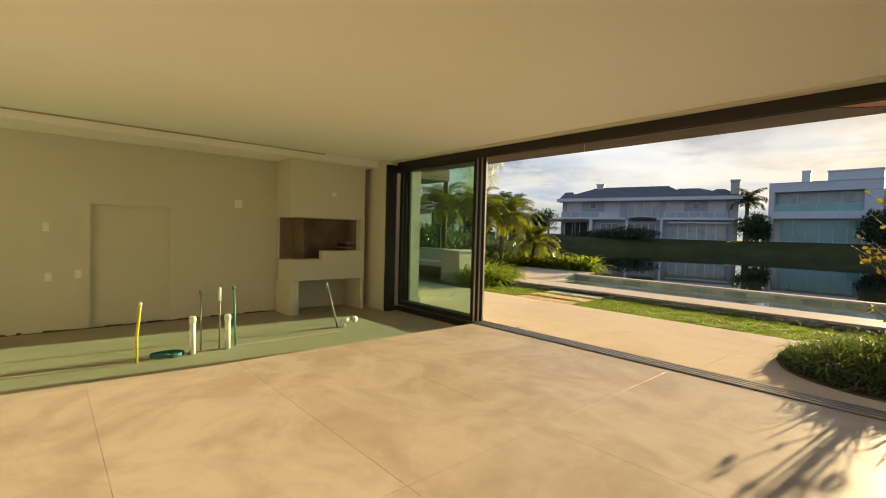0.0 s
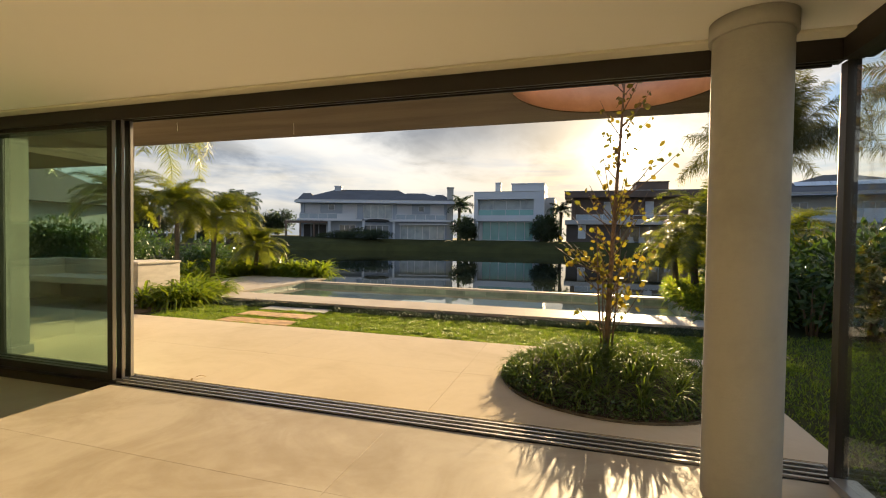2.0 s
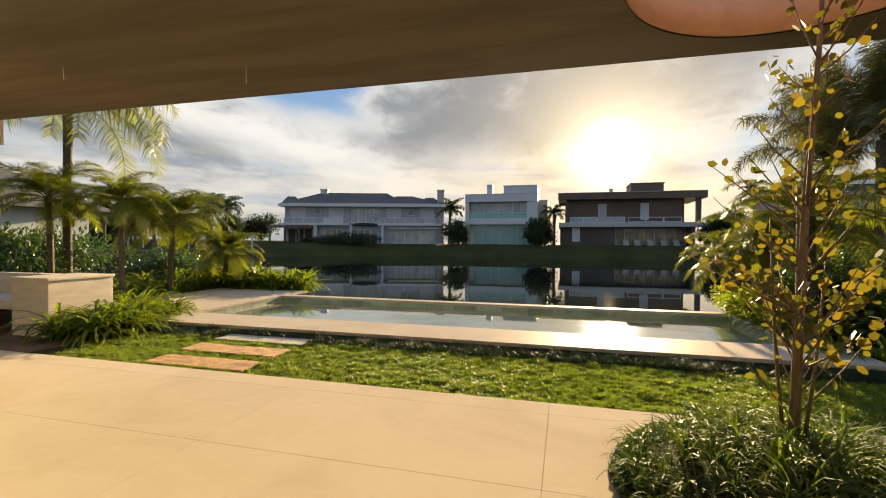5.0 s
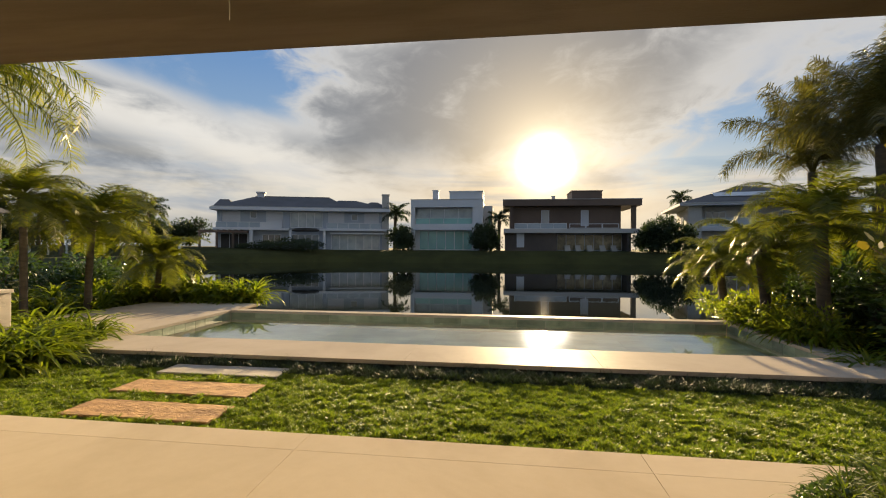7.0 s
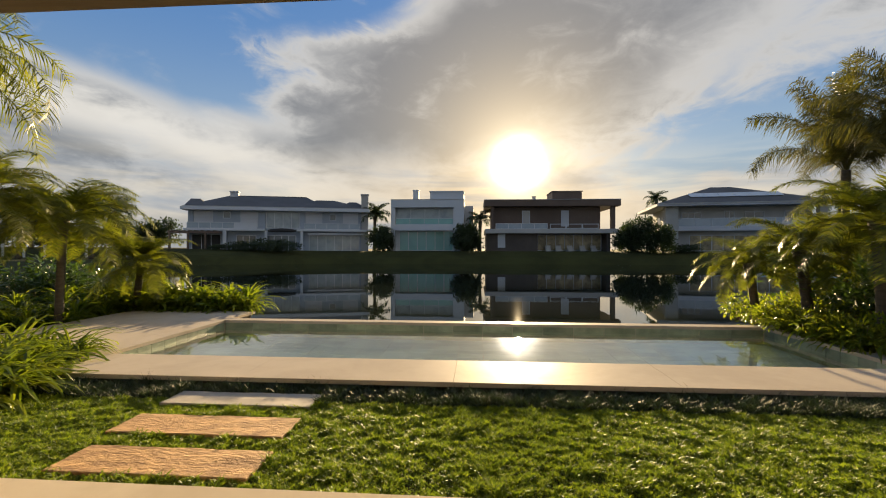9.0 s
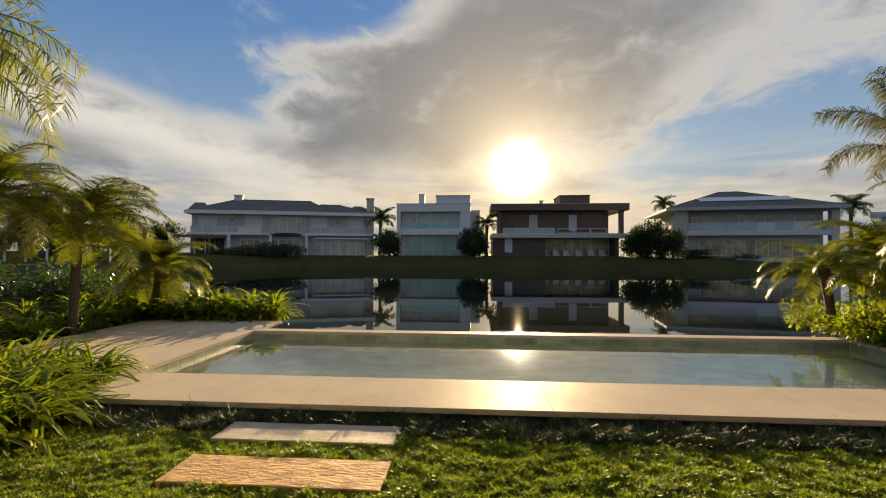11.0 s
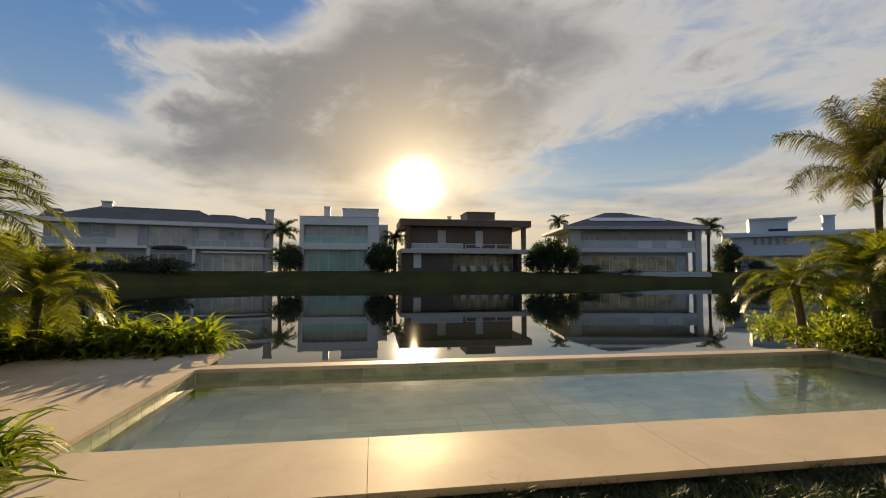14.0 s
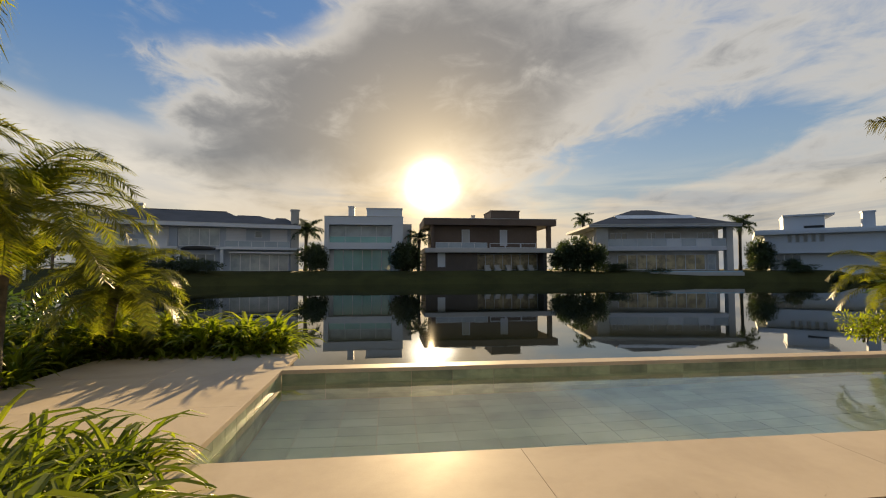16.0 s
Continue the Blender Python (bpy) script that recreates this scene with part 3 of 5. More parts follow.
def house_one():
    h = thing("house", "long grey two-storey house with a slate hip roof", "house")
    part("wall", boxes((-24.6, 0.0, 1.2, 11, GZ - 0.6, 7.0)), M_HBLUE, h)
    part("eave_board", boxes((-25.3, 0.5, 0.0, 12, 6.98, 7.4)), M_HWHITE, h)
    part("eave_board", boxes((-25.1, 0.3, 0.15, 11.8, 7.402, 7.52)), M_HGREY, h)
    part("roof", hip_roof(-24.9, -5.5, 0.3, 11.7, 7.52, 2.1, (4.5, 3.6)), M_SLATE, h)
    part("roof", hip_roof(-10.5, 0.2, 0.4, 9.0, 7.52, 1.55, (3.0, 5.0)), M_SLATE, h)
    part("roof", hip_roof(-25.0, -22.0, 0.5, 5.5, 7.52, 1.25, (0.15, 1.6)), M_SLATE, h)
    part("roof", hip_roof(-4.2, 0.3, 0.35, 5.0, 7.52, 1.15, (1.7, 1.7)), M_SLATE, h)
    part("ridge_cap", boxes((-20.4, -9.1, 5.9, 6.1, 9.6, 9.68)), M_SLATE, h)
    part("chimney", boxes((-20.2, -19.1, 5.5, 6.5, 8.8, 10.1), (-20.3, -19.0, 5.4, 6.6, 10.1, 10.3)), M_HWALL, h)
    part("chimney", boxes((-0.72, 0.32, 0.75, 1.75, GZ - 0.5, 9.55), (-0.8, 0.4, 0.67, 1.83, 9.55, 9.75)), M_HGREY, h)
    parts("ledge", M_HWHITE, h, (-24.9, -14.3, 0.1, 1.195, 4.08, 4.4), (-9.9, 0.6, 0.1, 1.195, 4.08, 4.4), (-8.4, -0.4, 0.3, 1.195, 3.6, 3.8))
    parts("corner_pier", M_HBLUE, h, (-24.6, -23.95, 1.0, 1.195, 4.4, 6.98), (-15.3, -14.35, 1.0, 1.195, 4.4, 6.98), (-9.5, -8.85, 1.0, 1.195, 4.4, 6.98))
    bm = bmesh.new()
    tube(bm, [(-13.9, 0.6, 4.1), (-13.4, 0.5, 4.15), (-12, 0.45, 4.2), (-10.6, 0.5, 4.15), (-10.0, 0.6, 4.1)], [0.12, 0.24, 0.28, 0.24, 0.12], 10)
    part("awning", bm, M_DARK, h, "dark rolled awning above the doors")
    for x0, x1 in ((-23.9, -21.4), (-17.75, -15.35), (-8.8, -6.4), (-3.4, -1.2)):
        shutter(h, x0, x1, 1.2, 4.6, 6.9)
    for x0, x1, z0, z1, n, g in ((-20.05, -19.05, 5.85, 6.85, 1, M_PANE), (-5.35, -4.4, 5.7, 6.65, 1, M_PANE), (-14.3, -9.55, 4.5, 6.85, 4, M_PANE4), (-18.3, -15.6, 1.25, 3.5, 3, M_PANE), (-14.2, -10.1, 1.25, 3.5, 4, M_PANE), (-8.3, -1.0, 1.2, 3.55, 6, M_PANE4), (-24.2, -20.3, 1.25, 3.6, 3, M_DARK)):
        house_window(h, x0, x1, 1.17, z0, z1, g, n)
    glass_rail(h, -24.5, -15.3, 0.2, 4.4, 5.25, 6, M_RAILGLASS, (4, 5))
    glass_rail(h, -8.9, -0.9, 0.2, 4.4, 5.25, 5, M_RAILGLASS)
    parts("post", M_HWHITE, h, (-19.85, -19.4, 0.15, 0.55, GZ - 0.5, 4.08), (-14.3, -13.95, 0.15, 0.5, GZ - 0.5, 4.08), (-9.4, -9.05, 0.15, 0.5, GZ - 0.5, 4.08))
    parts("pergola_beam", M_HBROWN, h, (-26.6, -20.0, -0.7, -0.45, 3.65, 3.95), (-26.6, -20.0, 0.1, 0.3, 3.65, 3.95))
    parts("pergola_slat", M_HBROWN, h, *[(x, x + 0.12, -0.9, 0.6, 3.952, 4.07) for x in np.arange(-26.4, -20.1, 0.8)])
    parts("pergola_post", M_HBROWN, h, *[(x, x + 0.25, -0.7, -0.45, GZ - 0.5, 3.65) for x in (-26.5, -24.2, -22.0)])
    part("terrace_step", boxes((-9.8, 0.0, -0.6, 1.19, GZ - 0.5, GZ)), M_HWHITE, h)
    h.matrix_basis = pose(-15.1, 66.0, 0, 0, 0, 15.4)


def house_two():
    h = thing("house", "white cubic two-storey house, glass painted with a green reflection", "house")
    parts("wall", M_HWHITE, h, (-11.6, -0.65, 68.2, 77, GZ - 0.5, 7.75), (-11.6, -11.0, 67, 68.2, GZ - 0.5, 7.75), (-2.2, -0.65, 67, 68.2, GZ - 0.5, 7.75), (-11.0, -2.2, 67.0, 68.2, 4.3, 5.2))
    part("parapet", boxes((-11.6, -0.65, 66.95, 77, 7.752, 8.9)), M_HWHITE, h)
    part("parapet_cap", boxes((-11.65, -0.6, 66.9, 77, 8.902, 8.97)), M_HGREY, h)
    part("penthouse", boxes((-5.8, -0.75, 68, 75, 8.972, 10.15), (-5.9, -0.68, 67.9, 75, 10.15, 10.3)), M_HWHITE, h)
    part("chimney", boxes((-8.4, -7.55, 68, 69, 8.972, 10.35), (-8.45, -7.5, 67.95, 69.05, 10.35, 10.5)), M_HWHITE, h)
    part("wing", boxes((-0.648, 0.72, 70, 77, GZ - 0.5, 8.2)), M_HWALL, h)
    house_window(h, 0.0, 0.5, 69.97, 5.2, 6.8, M_PANE2, 1)
    house_window(h, -10.95, -2.25, 68.15, 5.2, 7.72, M_PANE4, 4)
    glass_rail(h, -10.95, -2.25, 67.3, 5.2, 6.15, 4, M_PANE2)
    house_window(h, -10.5, -2.3, 68.15, 1.3, 4.28, M_PANE2, 6)
    part("terrace_step", boxes((-11.6, -0.65, 65.8, 66.99, GZ - 0.5, GZ + 0.02)), M_HWHITE, h)


def house_three():
    h = thing("house", "brown and grey flat-roofed two-storey house", "house")
    part("roof", boxes((2.35, 21.85, 66.4, 77, 7.8, 8.72), bevel=0.04), M_HBROWN, h)
    part("parapet_cap", boxes((2.3, 21.9, 66.35, 77, 8.722, 8.8)), M_HGREY, h)
    part("roof_box", boxes((12.4, 16.7, 68, 73, 8.802, 10.05), (12.3, 16.8, 67.9, 73, 10.05, 10.18)), M_HBROWN, h)
    part("chimney", boxes((9.5, 9.95, 68, 68.4, 8.802, 9.3), (9.42, 10.03, 67.92, 68.48, 9.3, 9.42)), M_HGREY, h)
    parts("upper_wall", M_HBROWN, h, (3.35, 19.3, 67.8, 72, 4.5, 7.8), (3.35, 3.8, 66.9, 67.8, 4.5, 7.8), (20.6, 21.2, 66.9, 67.5, 4.5, 7.8))
    part("cladding_board", boxes(*[(3.9, 19.2, 67.775, 67.799, z, z + 0.16) for z in np.arange(4.6, 7.7, 0.2)]), M_HBROWN, h)
    part("ledge", boxes((2.45, 21.6, 66.5, 77, 3.85, 4.5), bevel=0.03), M_HGREY, h)
    parts("lower_wall", M_HDARK, h, (2.65, 10.2, 67.4, 77, GZ - 0.5, 3.85), (10.2, 20.0, 69.5, 77, GZ - 0.5, 3.85), (20.0, 20.5, 66.9, 69.5, GZ - 0.5, 3.85))
    house_window(h, 13.65, 14.75, 67.75, 4.9, 7.25, M_HWALL, 1)
    house_window(h, 7.95, 9.1, 67.75, 4.7, 7.25, M_HGREY, 1)
    # white panes stand for the brightness seen through this window
    house_window(h, 4.35, 5.45, 67.35, 1.75, 3.8, M_HWHITE, 2)
    house_window(h, 10.4, 19.9, 69.45, 1.3, 3.75, M_PANE3, 7)
    for i in range(3):
        part("balcony_rail", frame_ring(11.85 + 2.3 * i, 14.13 + 2.3 * i, 66.5, 66.56, 4.52, 5.22, 0.09), M_HWHITE, h)
    glass_rail(h, 4.0, 11.5, 66.6, 4.5, 5.3, 4, M_RAILGLASS)
    for x in (11.4, 12.9, 14.6, 16.4, 18.0):
        part("terrace_seat", boxes((x, x + 0.8, 67.6, 68.4, GZ, GZ + 0.45), (x, x + 0.8, 68.25, 68.4, GZ + 0.45, GZ + 0.9), bevel=0.04), M_HGREY, h)
    part("terrace_step", boxes((2.65, 20.4, 66.0, 69.49, GZ - 0.5, GZ)), M_HGREY, h)


def house_four():
    h = thing("house", "grey two-storey house with a low hip roof", "house")
    parts("wall", M_HGREY, h, (0.4, 17.7, 2.4, 14, GZ - 0.7, 7.62), (17.7, 19.3, 5, 14, GZ - 0.7, 7.62))
    parts("pillar", M_HGREY, h, (-0.4, 1.25, 1.0, 2.395, GZ - 0.7, 7.62), (18.35, 19.25, 1.0, 2.0, GZ - 0.7, 7.62))
    part("eave_board", boxes((-1.7, 20.0, 0.0, 16, 7.622, 8.0), bevel=0.03), M_HWALL, h)
    part("gutter", boxes((-1.75, 20.05, -0.08, -0.005, 7.85, 8.02)), M_HGREY, h)
    part("roof", hip_roof(-1.7, 20.0, 0.0, 16, 8.0, 3.05, (9.0, 10.0)), M_SLATE, h)
    for i in range(6):
        bm = boxes((3.2 + 1.95 * i, 5.1 + 1.95 * i, 2.5, 4.3, 0.1, 0.16))
        for v in bm.verts:
            v.co.z += 8.0 + 3.05 * v.co.y / 8
        part("solar_panel", bm, M_HWHITE, h)
    part("ledge", boxes((1.26, 18.34, 1.0, 2.395, 4.15, 4.75), bevel=0.02), M_HWALL, h)
    glass_rail(h, 1.3, 18.3, 1.1, 4.75, 5.95, 8, M_RAILGLASS, (4, 6))
    for x0, x1, z0, z1, n in ((1.95, 4.55, 4.8, 6.9, 3), (7.45, 8.75, 5.8, 7.0, 2), (10.0, 12.4, 4.8, 6.9, 2), (14.8, 17.2, 4.8, 6.9, 3)):
        house_window(h, x0, x1, 2.36, z0, z1, None, n)
    house_window(h, 3.0, 15.9, 2.36, 1.3, 3.6, M_PANE3, 9)
    house_window(h, 16.2, 17.4, 2.36, 1.25, 3.6, M_PANE4, 1)
    parts("side_window", M_PANE, h, (0.37, 0.398, 4.5, 6.2, 5.0, 6.6), (0.37, 0.398, 8.5, 10.5, 5.0, 6.6))
    part("terrace_step", boxes((-0.4, 19.3, -1.0, 2.39, GZ - 0.7, GZ - 0.02)), M_HWALL, h)
    h.matrix_basis = pose(28.3, 65.5, 0, 0, 0, -10)
    w = thing("garden_pool", "bright blue swimming pool edge beside the house", "pool")
    part("pool_edge", boxes((6.0, 18.6, -2.6, -1.1, 0.5, 1.0), bevel=0.03), M_HGREY, w)
    part("pool_surface", boxes((6.2, 18.4, -2.55, -1.2, 1.001, 1.07)), M_BLUEPOOL, w)
    w.matrix_basis = h.matrix_basis.copy()


def house_five():
    h = thing("house", "white modern house with a row of narrow windows", "house")
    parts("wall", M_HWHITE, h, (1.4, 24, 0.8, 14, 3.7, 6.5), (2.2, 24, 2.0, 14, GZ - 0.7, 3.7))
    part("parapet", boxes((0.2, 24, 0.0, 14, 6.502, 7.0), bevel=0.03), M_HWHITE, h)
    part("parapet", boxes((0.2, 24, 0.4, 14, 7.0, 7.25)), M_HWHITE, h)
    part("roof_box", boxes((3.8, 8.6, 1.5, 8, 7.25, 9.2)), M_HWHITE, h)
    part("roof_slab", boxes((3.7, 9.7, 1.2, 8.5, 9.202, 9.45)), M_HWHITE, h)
    part("side_window", boxes((6.2, 8.5, 1.47, 1.498, 7.4, 7.75)), M_DARK, h)
    part("chimney", boxes((12.7, 14.0, 1.5, 2.8, 7.25, 9.3), (12.6, 14.1, 1.4, 2.9, 9.3, 9.5)), M_HWHITE, h)
    for i in range(5):
        house_window(h, 4.2 + 0.92 * i, 4.72 + 0.92 * i, 0.77, 5.3, 6.45, M_PANE, 1, M_HGREY)
    house_window(h, 2.8, 5.8, 1.97, 2.6, 3.6, M_PANE, 3)
    part("post", boxes((2.0, 2.3, 0.9, 1.2, GZ - 0.7, 3.7)), M_HWHITE, h)
    h.matrix_basis = pose(52.3, 65.0, 0, 0, 0, -40)


for build in (house_one, house_two, house_three, house_four, house_five):
    build()

# ---- built-in barbecue ----
def barbecue():
    y0, y1, f = -2.04, -0.56, -2.60
    b = thing("barbecue", "plastered built-in barbecue with dark firebrick hearth and hood", "barbecue")
    part("hood", boxes((XW + 0.002, f, y0, y1, 1.62, CZ - 0.122), bevel=0.012), M_PLASTER, b)
    part("side_wall", boxes((XW + 0.002, f, y1 - 0.09, y1, 1.03, 1.618), (XW + 0.002, XW + 0.10, y0 + 0.02, y1 - 0.09, 0.88, 1.618)), M_PLASTER, b)
    part("hearth_front", boxes((f - 0.14, f, y0, -1.44, 0.50, 0.88), (f - 0.14, f, -1.44, y1, 0.50, 1.03), (XW + 0.1, f - 0.14, y0, y1 - 0.0, 0.50, 0.86), bevel=0.008), M_PLASTER, b)
    part("pier", boxes((XW + 0.002, f, y0, y0 + 0.17, -0.10, 0.498), bevel=0.006), M_PLASTER, b)
    part("pier", boxes((XW + 0.002, f, y1 - 0.07, y1, -0.10, 0.498), bevel=0.006), M_PLASTER, b)
    part("firebox", boxes((XW + 0.10, XW + 0.14, y0 + 0.03, y1 - 0.09, 0.862, 1.616), (XW + 0.14, f - 0.16, y0 + 0.28, y0 + 0.32, 0.862, 1.616), (XW + 0.14, f - 0.16, y1 - 0.13, y1 - 0.09, 0.862, 1.616), (XW + 0.14, f - 0.16, y0 + 0.32, y1 - 0.13, 0.862, 0.90)), M_FIREBRICK, b, "dark brown firebrick lining")
    part("rack_step", boxes((XW + 0.145, f - 0.17, y1 - 0.36, y1 - 0.132, 1.06, 1.09), (XW + 0.145, f - 0.17, y1 - 0.30, y1 - 0.132, 1.16, 1.19)), M_FIREBRICK, b)
    part("wood_edge", boxes((f - 0.28, f - 0.15, y0 + 0.02, y0 + 0.60, 0.882, 0.90)), M_STEP, b)


barbecue()


def wall_plate(y, z, w=0.08, h=0.12, x=None, gangs=1):
    p = thing("wall_socket", "white plastic socket plate on plaster wall", "socket", (XW if x is None else x, y, z), "wall sockets")
    part("plate", boxes((0.0, 0.010, -w / 2, w / 2, -h / 2, h / 2), bevel=0.003), M_PLASTIC, p)
    for i in range(gangs):
        c = (i - (gangs - 1) / 2) * h * 0.42
        part("insert", boxes((0.010, 0.013, -w * 0.3, w * 0.3, c - h * 0.13, c + h * 0.13)), M_WHITE, p)


for y, z, w, h, g in ((-5.20, 1.36, 0.075, 0.12, 2), (-5.18, 0.67, 0.075, 0.12, 2), (-4.86, 0.70, 0.075, 0.12, 1), (-2.70, 1.82, 0.13, 0.13, 1)):
    wall_plate(y, z, w, h, None, g)
wall_plate(-1.22, 2.06, 0.08, 0.08, -2.60)
part_door = thing("door_frame", "white painted door frame at the wall's end", "door frame", kind="structure")
part("frame_post", boxes((XW, XW + 0.03, -5.82, -5.70, -0.10, 2.02)), M_WHITE, part_door)

edge = random.Random(12)
bm, y = bmesh.new(), -8.9
while y < -2.1:
    step = edge.uniform(0.04, 0.22)
    box(bm, XW, XW + edge.uniform(0.003, 0.007), y, y + step, FZ, FZ + edge.uniform(0.008, 0.030))
    y += step
structure("wall_foot", bm, M_DARKEDGE, "rough unfinished dark edge where wall meets screed", "trim")

# ---- bare service pipes in the screed ----
M_YELLOW = material("yellow_tube", (0.70, 0.52, 0.06), 0.4, (0.55, 0.38, 0.04), 4, 30, 0.4, 0.02)
M_GREEN = material("green_pipe", (0.10, 0.22, 0.17), 0.45, (0.07, 0.15, 0.12), 4, 30, 0.4, 0.02)
M_HOSE = material("teal_hose", (0.02, 0.13, 0.14), 0.5)


def pipe(name, label, points, r, mat, cap=None, cap_mat=None):
    t = thing(name, label, "pipe", points[0], "service pipes")
    o = Vector(points[0])
    bm = bmesh.new()
    tube(bm, [Vector(p) - o for p in points], r, 14)
    part("tube", bm, mat, t)
    if cap:
        bm = bmesh.new()
        e = Vector(points[-1]) - o
        tube(bm, [e + Vector((0, 0, -cap[1])), e + Vector((0, 0, -0.002)), e + Vector((0, 0, 0.012))], [cap[0], cap[0], cap[0] * 0.7], 14)
        part("cap", bm, cap_mat or mat, t)
    return t


pipe("conduit", "yellow corrugated conduit sticking out of screed", [(-0.93, -4.46, FZ), (-0.925, -4.46, 0.2), (-0.91, -4.44, 0.42), (-0.90, -4.43, 0.56)], 0.016, M_YELLOW, (0.018, 0.03), M_PLASTIC)
pipe("drain_pipe", "short white plastic drain pipe with cap", [(-0.97, -3.90, FZ), (-0.97, -3.90, 0.34)], 0.033, M_PLASTIC, (0.040, 0.06))
pipe("drain_pipe", "short white plastic drain pipe with cap", [(-1.00, -3.50, FZ), (-1.00, -3.50, 0.32)], 0.033, M_PLASTIC, (0.040, 0.06))
pipe("water_pipe", "thin brown water pipe with green cap", [(-1.06, -3.79, FZ), (-1.07, -3.79, 0.64)], 0.011, M_COPPER, (0.018, 0.05), M_GREEN)
pipe("water_pipe", "thin brown water pipe with white cap", [(-1.05, -3.58, FZ), (-1.05, -3.58, 0.66)], 0.011, M_COPPER, (0.016, 0.16), M_PLASTIC)
pipe("water_pipe", "thin green water pipe with cap", [(-1.08, -3.38, FZ), (-1.10, -3.40, 0.66)], 0.013, M_GREEN, (0.018, 0.04))
pipe("gas_pipe", "leaning grey pipe in the screed", [(-1.32, -1.80, FZ), (-1.36, -1.88, 0.25), (-1.40, -1.95, 0.58)], 0.015, M_COPPER, (0.017, 0.05), M_PLASTIC)
elbow = thing("drain_elbow", "low white plastic drain elbow on the screed", "pipe", (-1.33, -1.60, FZ), "service pipes")
bm = bmesh.new()
tube(bm, [(0, -0.10, 0.0), (0, -0.10, 0.07), (0, -0.06, 0.10), (0, 0.05, 0.10)], 0.036, 14)
part("tube", bm, M_PLASTIC, elbow)
bm = bmesh.new()
tube(bm, [(0, 0.05, 0.10), (0, 0.13, 0.10)], 0.047, 14)
part("collar", bm, M_PLASTIC, elbow)
bm = bmesh.new()
tube(bm, [(0.10 * math.cos(a) * (1 + 0.1 * math.sin(3 * a)), 0.17 * math.sin(a), 0.012 + a * 0.002) for a in np.linspace(0, 6 * math.pi, 60)], 0.009, 8)
hose = tagged(part("hose", bm, M_HOSE), "coiled teal hose lying on the screed", "hose")
hose.matrix_basis = pose(-1.02, -4.15, FZ)
structure("floor_chase", boxes((-1.12, -1.04, -6.5, -1.9, FZ, FZ + 0.006)), M_GROUT, "dark filled service chase in the screed", "floor")

# ---- terrace bench, post and wing ----
M_BENCH = material("travertine_bench", (0.58, 0.50, 0.40), 0.55, (0.42, 0.35, 0.27), 2.0, 16, 0.6, 0.2, 30, stretch=(1, 1, 5))
structure("terrace_post", boxes((-2.36, -2.12, 0.18, 0.42, -0.008, SZ), (-2.39, -2.09, 0.17, 0.45, -0.008, 0.10)), M_CONC, "square concrete post at the terrace end", "post")
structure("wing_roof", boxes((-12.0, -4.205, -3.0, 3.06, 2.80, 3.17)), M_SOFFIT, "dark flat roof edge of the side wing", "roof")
structure("wing_wall", boxes((-12.0, -8.9, -3.0, -2.8, -0.3, 2.8)), M_CONC, "plain wall of the side wing", "wall")
bench = thing("stone_bench", "pale stone built-in bench with side block", "bench", (-4.5, 3.8, -0.06))
part("side_block", boxes((-0.80, 0.0, 0.0, 1.05, 0.0, 0.90), bevel=0.006), M_BENCH, bench)
part("block_top", boxes((-0.82, 0.02, -0.02, 1.07, 0.902, 0.95), bevel=0.008), M_BENCH, bench)
part("seat", boxes((-3.4, -0.81, 0.0, 0.80, 0.42, 0.56), bevel=0.010), M_BENCH, bench)
part("backrest", boxes((-3.4, -0.81, 0.82, 1.02, 0.0, 0.93), bevel=0.008), M_BENCH, bench)
part("arm_block", boxes((-3.7, -3.41, 0.0, 1.02, 0.0, 0.93), bevel=0.008), M_BENCH, bench)
# added dark panel, its colour standing for the shaded void under the seat
part("seat_void_shade", boxes((-3.3, -0.95, 0.66, 0.79, 0.0, 0.418)), M_SOIL, bench)

structure("garden_soil", boxes((-8.9, -3.75, 2.93, 4.55, -0.12, -0.045)), M_EARTH, "bare brown soil in front of the bench", "soil")

# ---- pool surround ----
structure("pool_deck", boxes((-4.10, PX0 - 0.095, 5.16, PY0, -0.30, -0.004), (-6.9, PX0 - 0.095, PY0, 10.3, -0.30, -0.004), (-4.05, 7.1, 5.16, PY0 - 0.205, -0.5, -0.004), (PX1 + 0.105, 7.1, PY0 - 0.2, 9.4, -0.5, -0.004)), M_SOIL, "raised base of the pool surround", "deck")

# ---- plants ----
M_STRAP = leaf_material("strap_leaf", (0.072, 0.118, 0.010), (0.23, 0.25, 0.020), 0.36, 0.60)
M_DARKLEAF = leaf_material("dark_leaf", (0.028, 0.060, 0.016), (0.07, 0.11, 0.025), 0.35, 0.30)
M_PALM = leaf_material("palm_leaflet", (0.062, 0.090, 0.010), (0.185, 0.180, 0.018), 0.38, 0.56)
M_PALM2 = leaf_material("queen_palm_leaflet", (0.050, 0.060, 0.016), (0.125, 0.105, 0.026), 0.45, 0.38)
M_TREELEAF = leaf_material("young_tree_leaf", (0.08, 0.10, 0.016), (0.20, 0.13, 0.02), 0.6, 0.38)
M_GRASS = leaf_material("grass_blade", (0.050, 0.098, 0.010), (0.25, 0.30, 0.028), 0.5, 0.52)
# low plants whose leaf colour also carries the coping's shade
M_MONDO = leaf_material("dark_groundcover", (0.015, 0.028, 0.010), (0.035, 0.055, 0.018), 0.6, 0.20)
M_TRUNK = material("palm_trunk", (0.095, 0.078, 0.052), 0.9, (0.05, 0.042, 0.03), 4, 25, 0.7, 0.6, 30, stretch=(1, 1, 4))
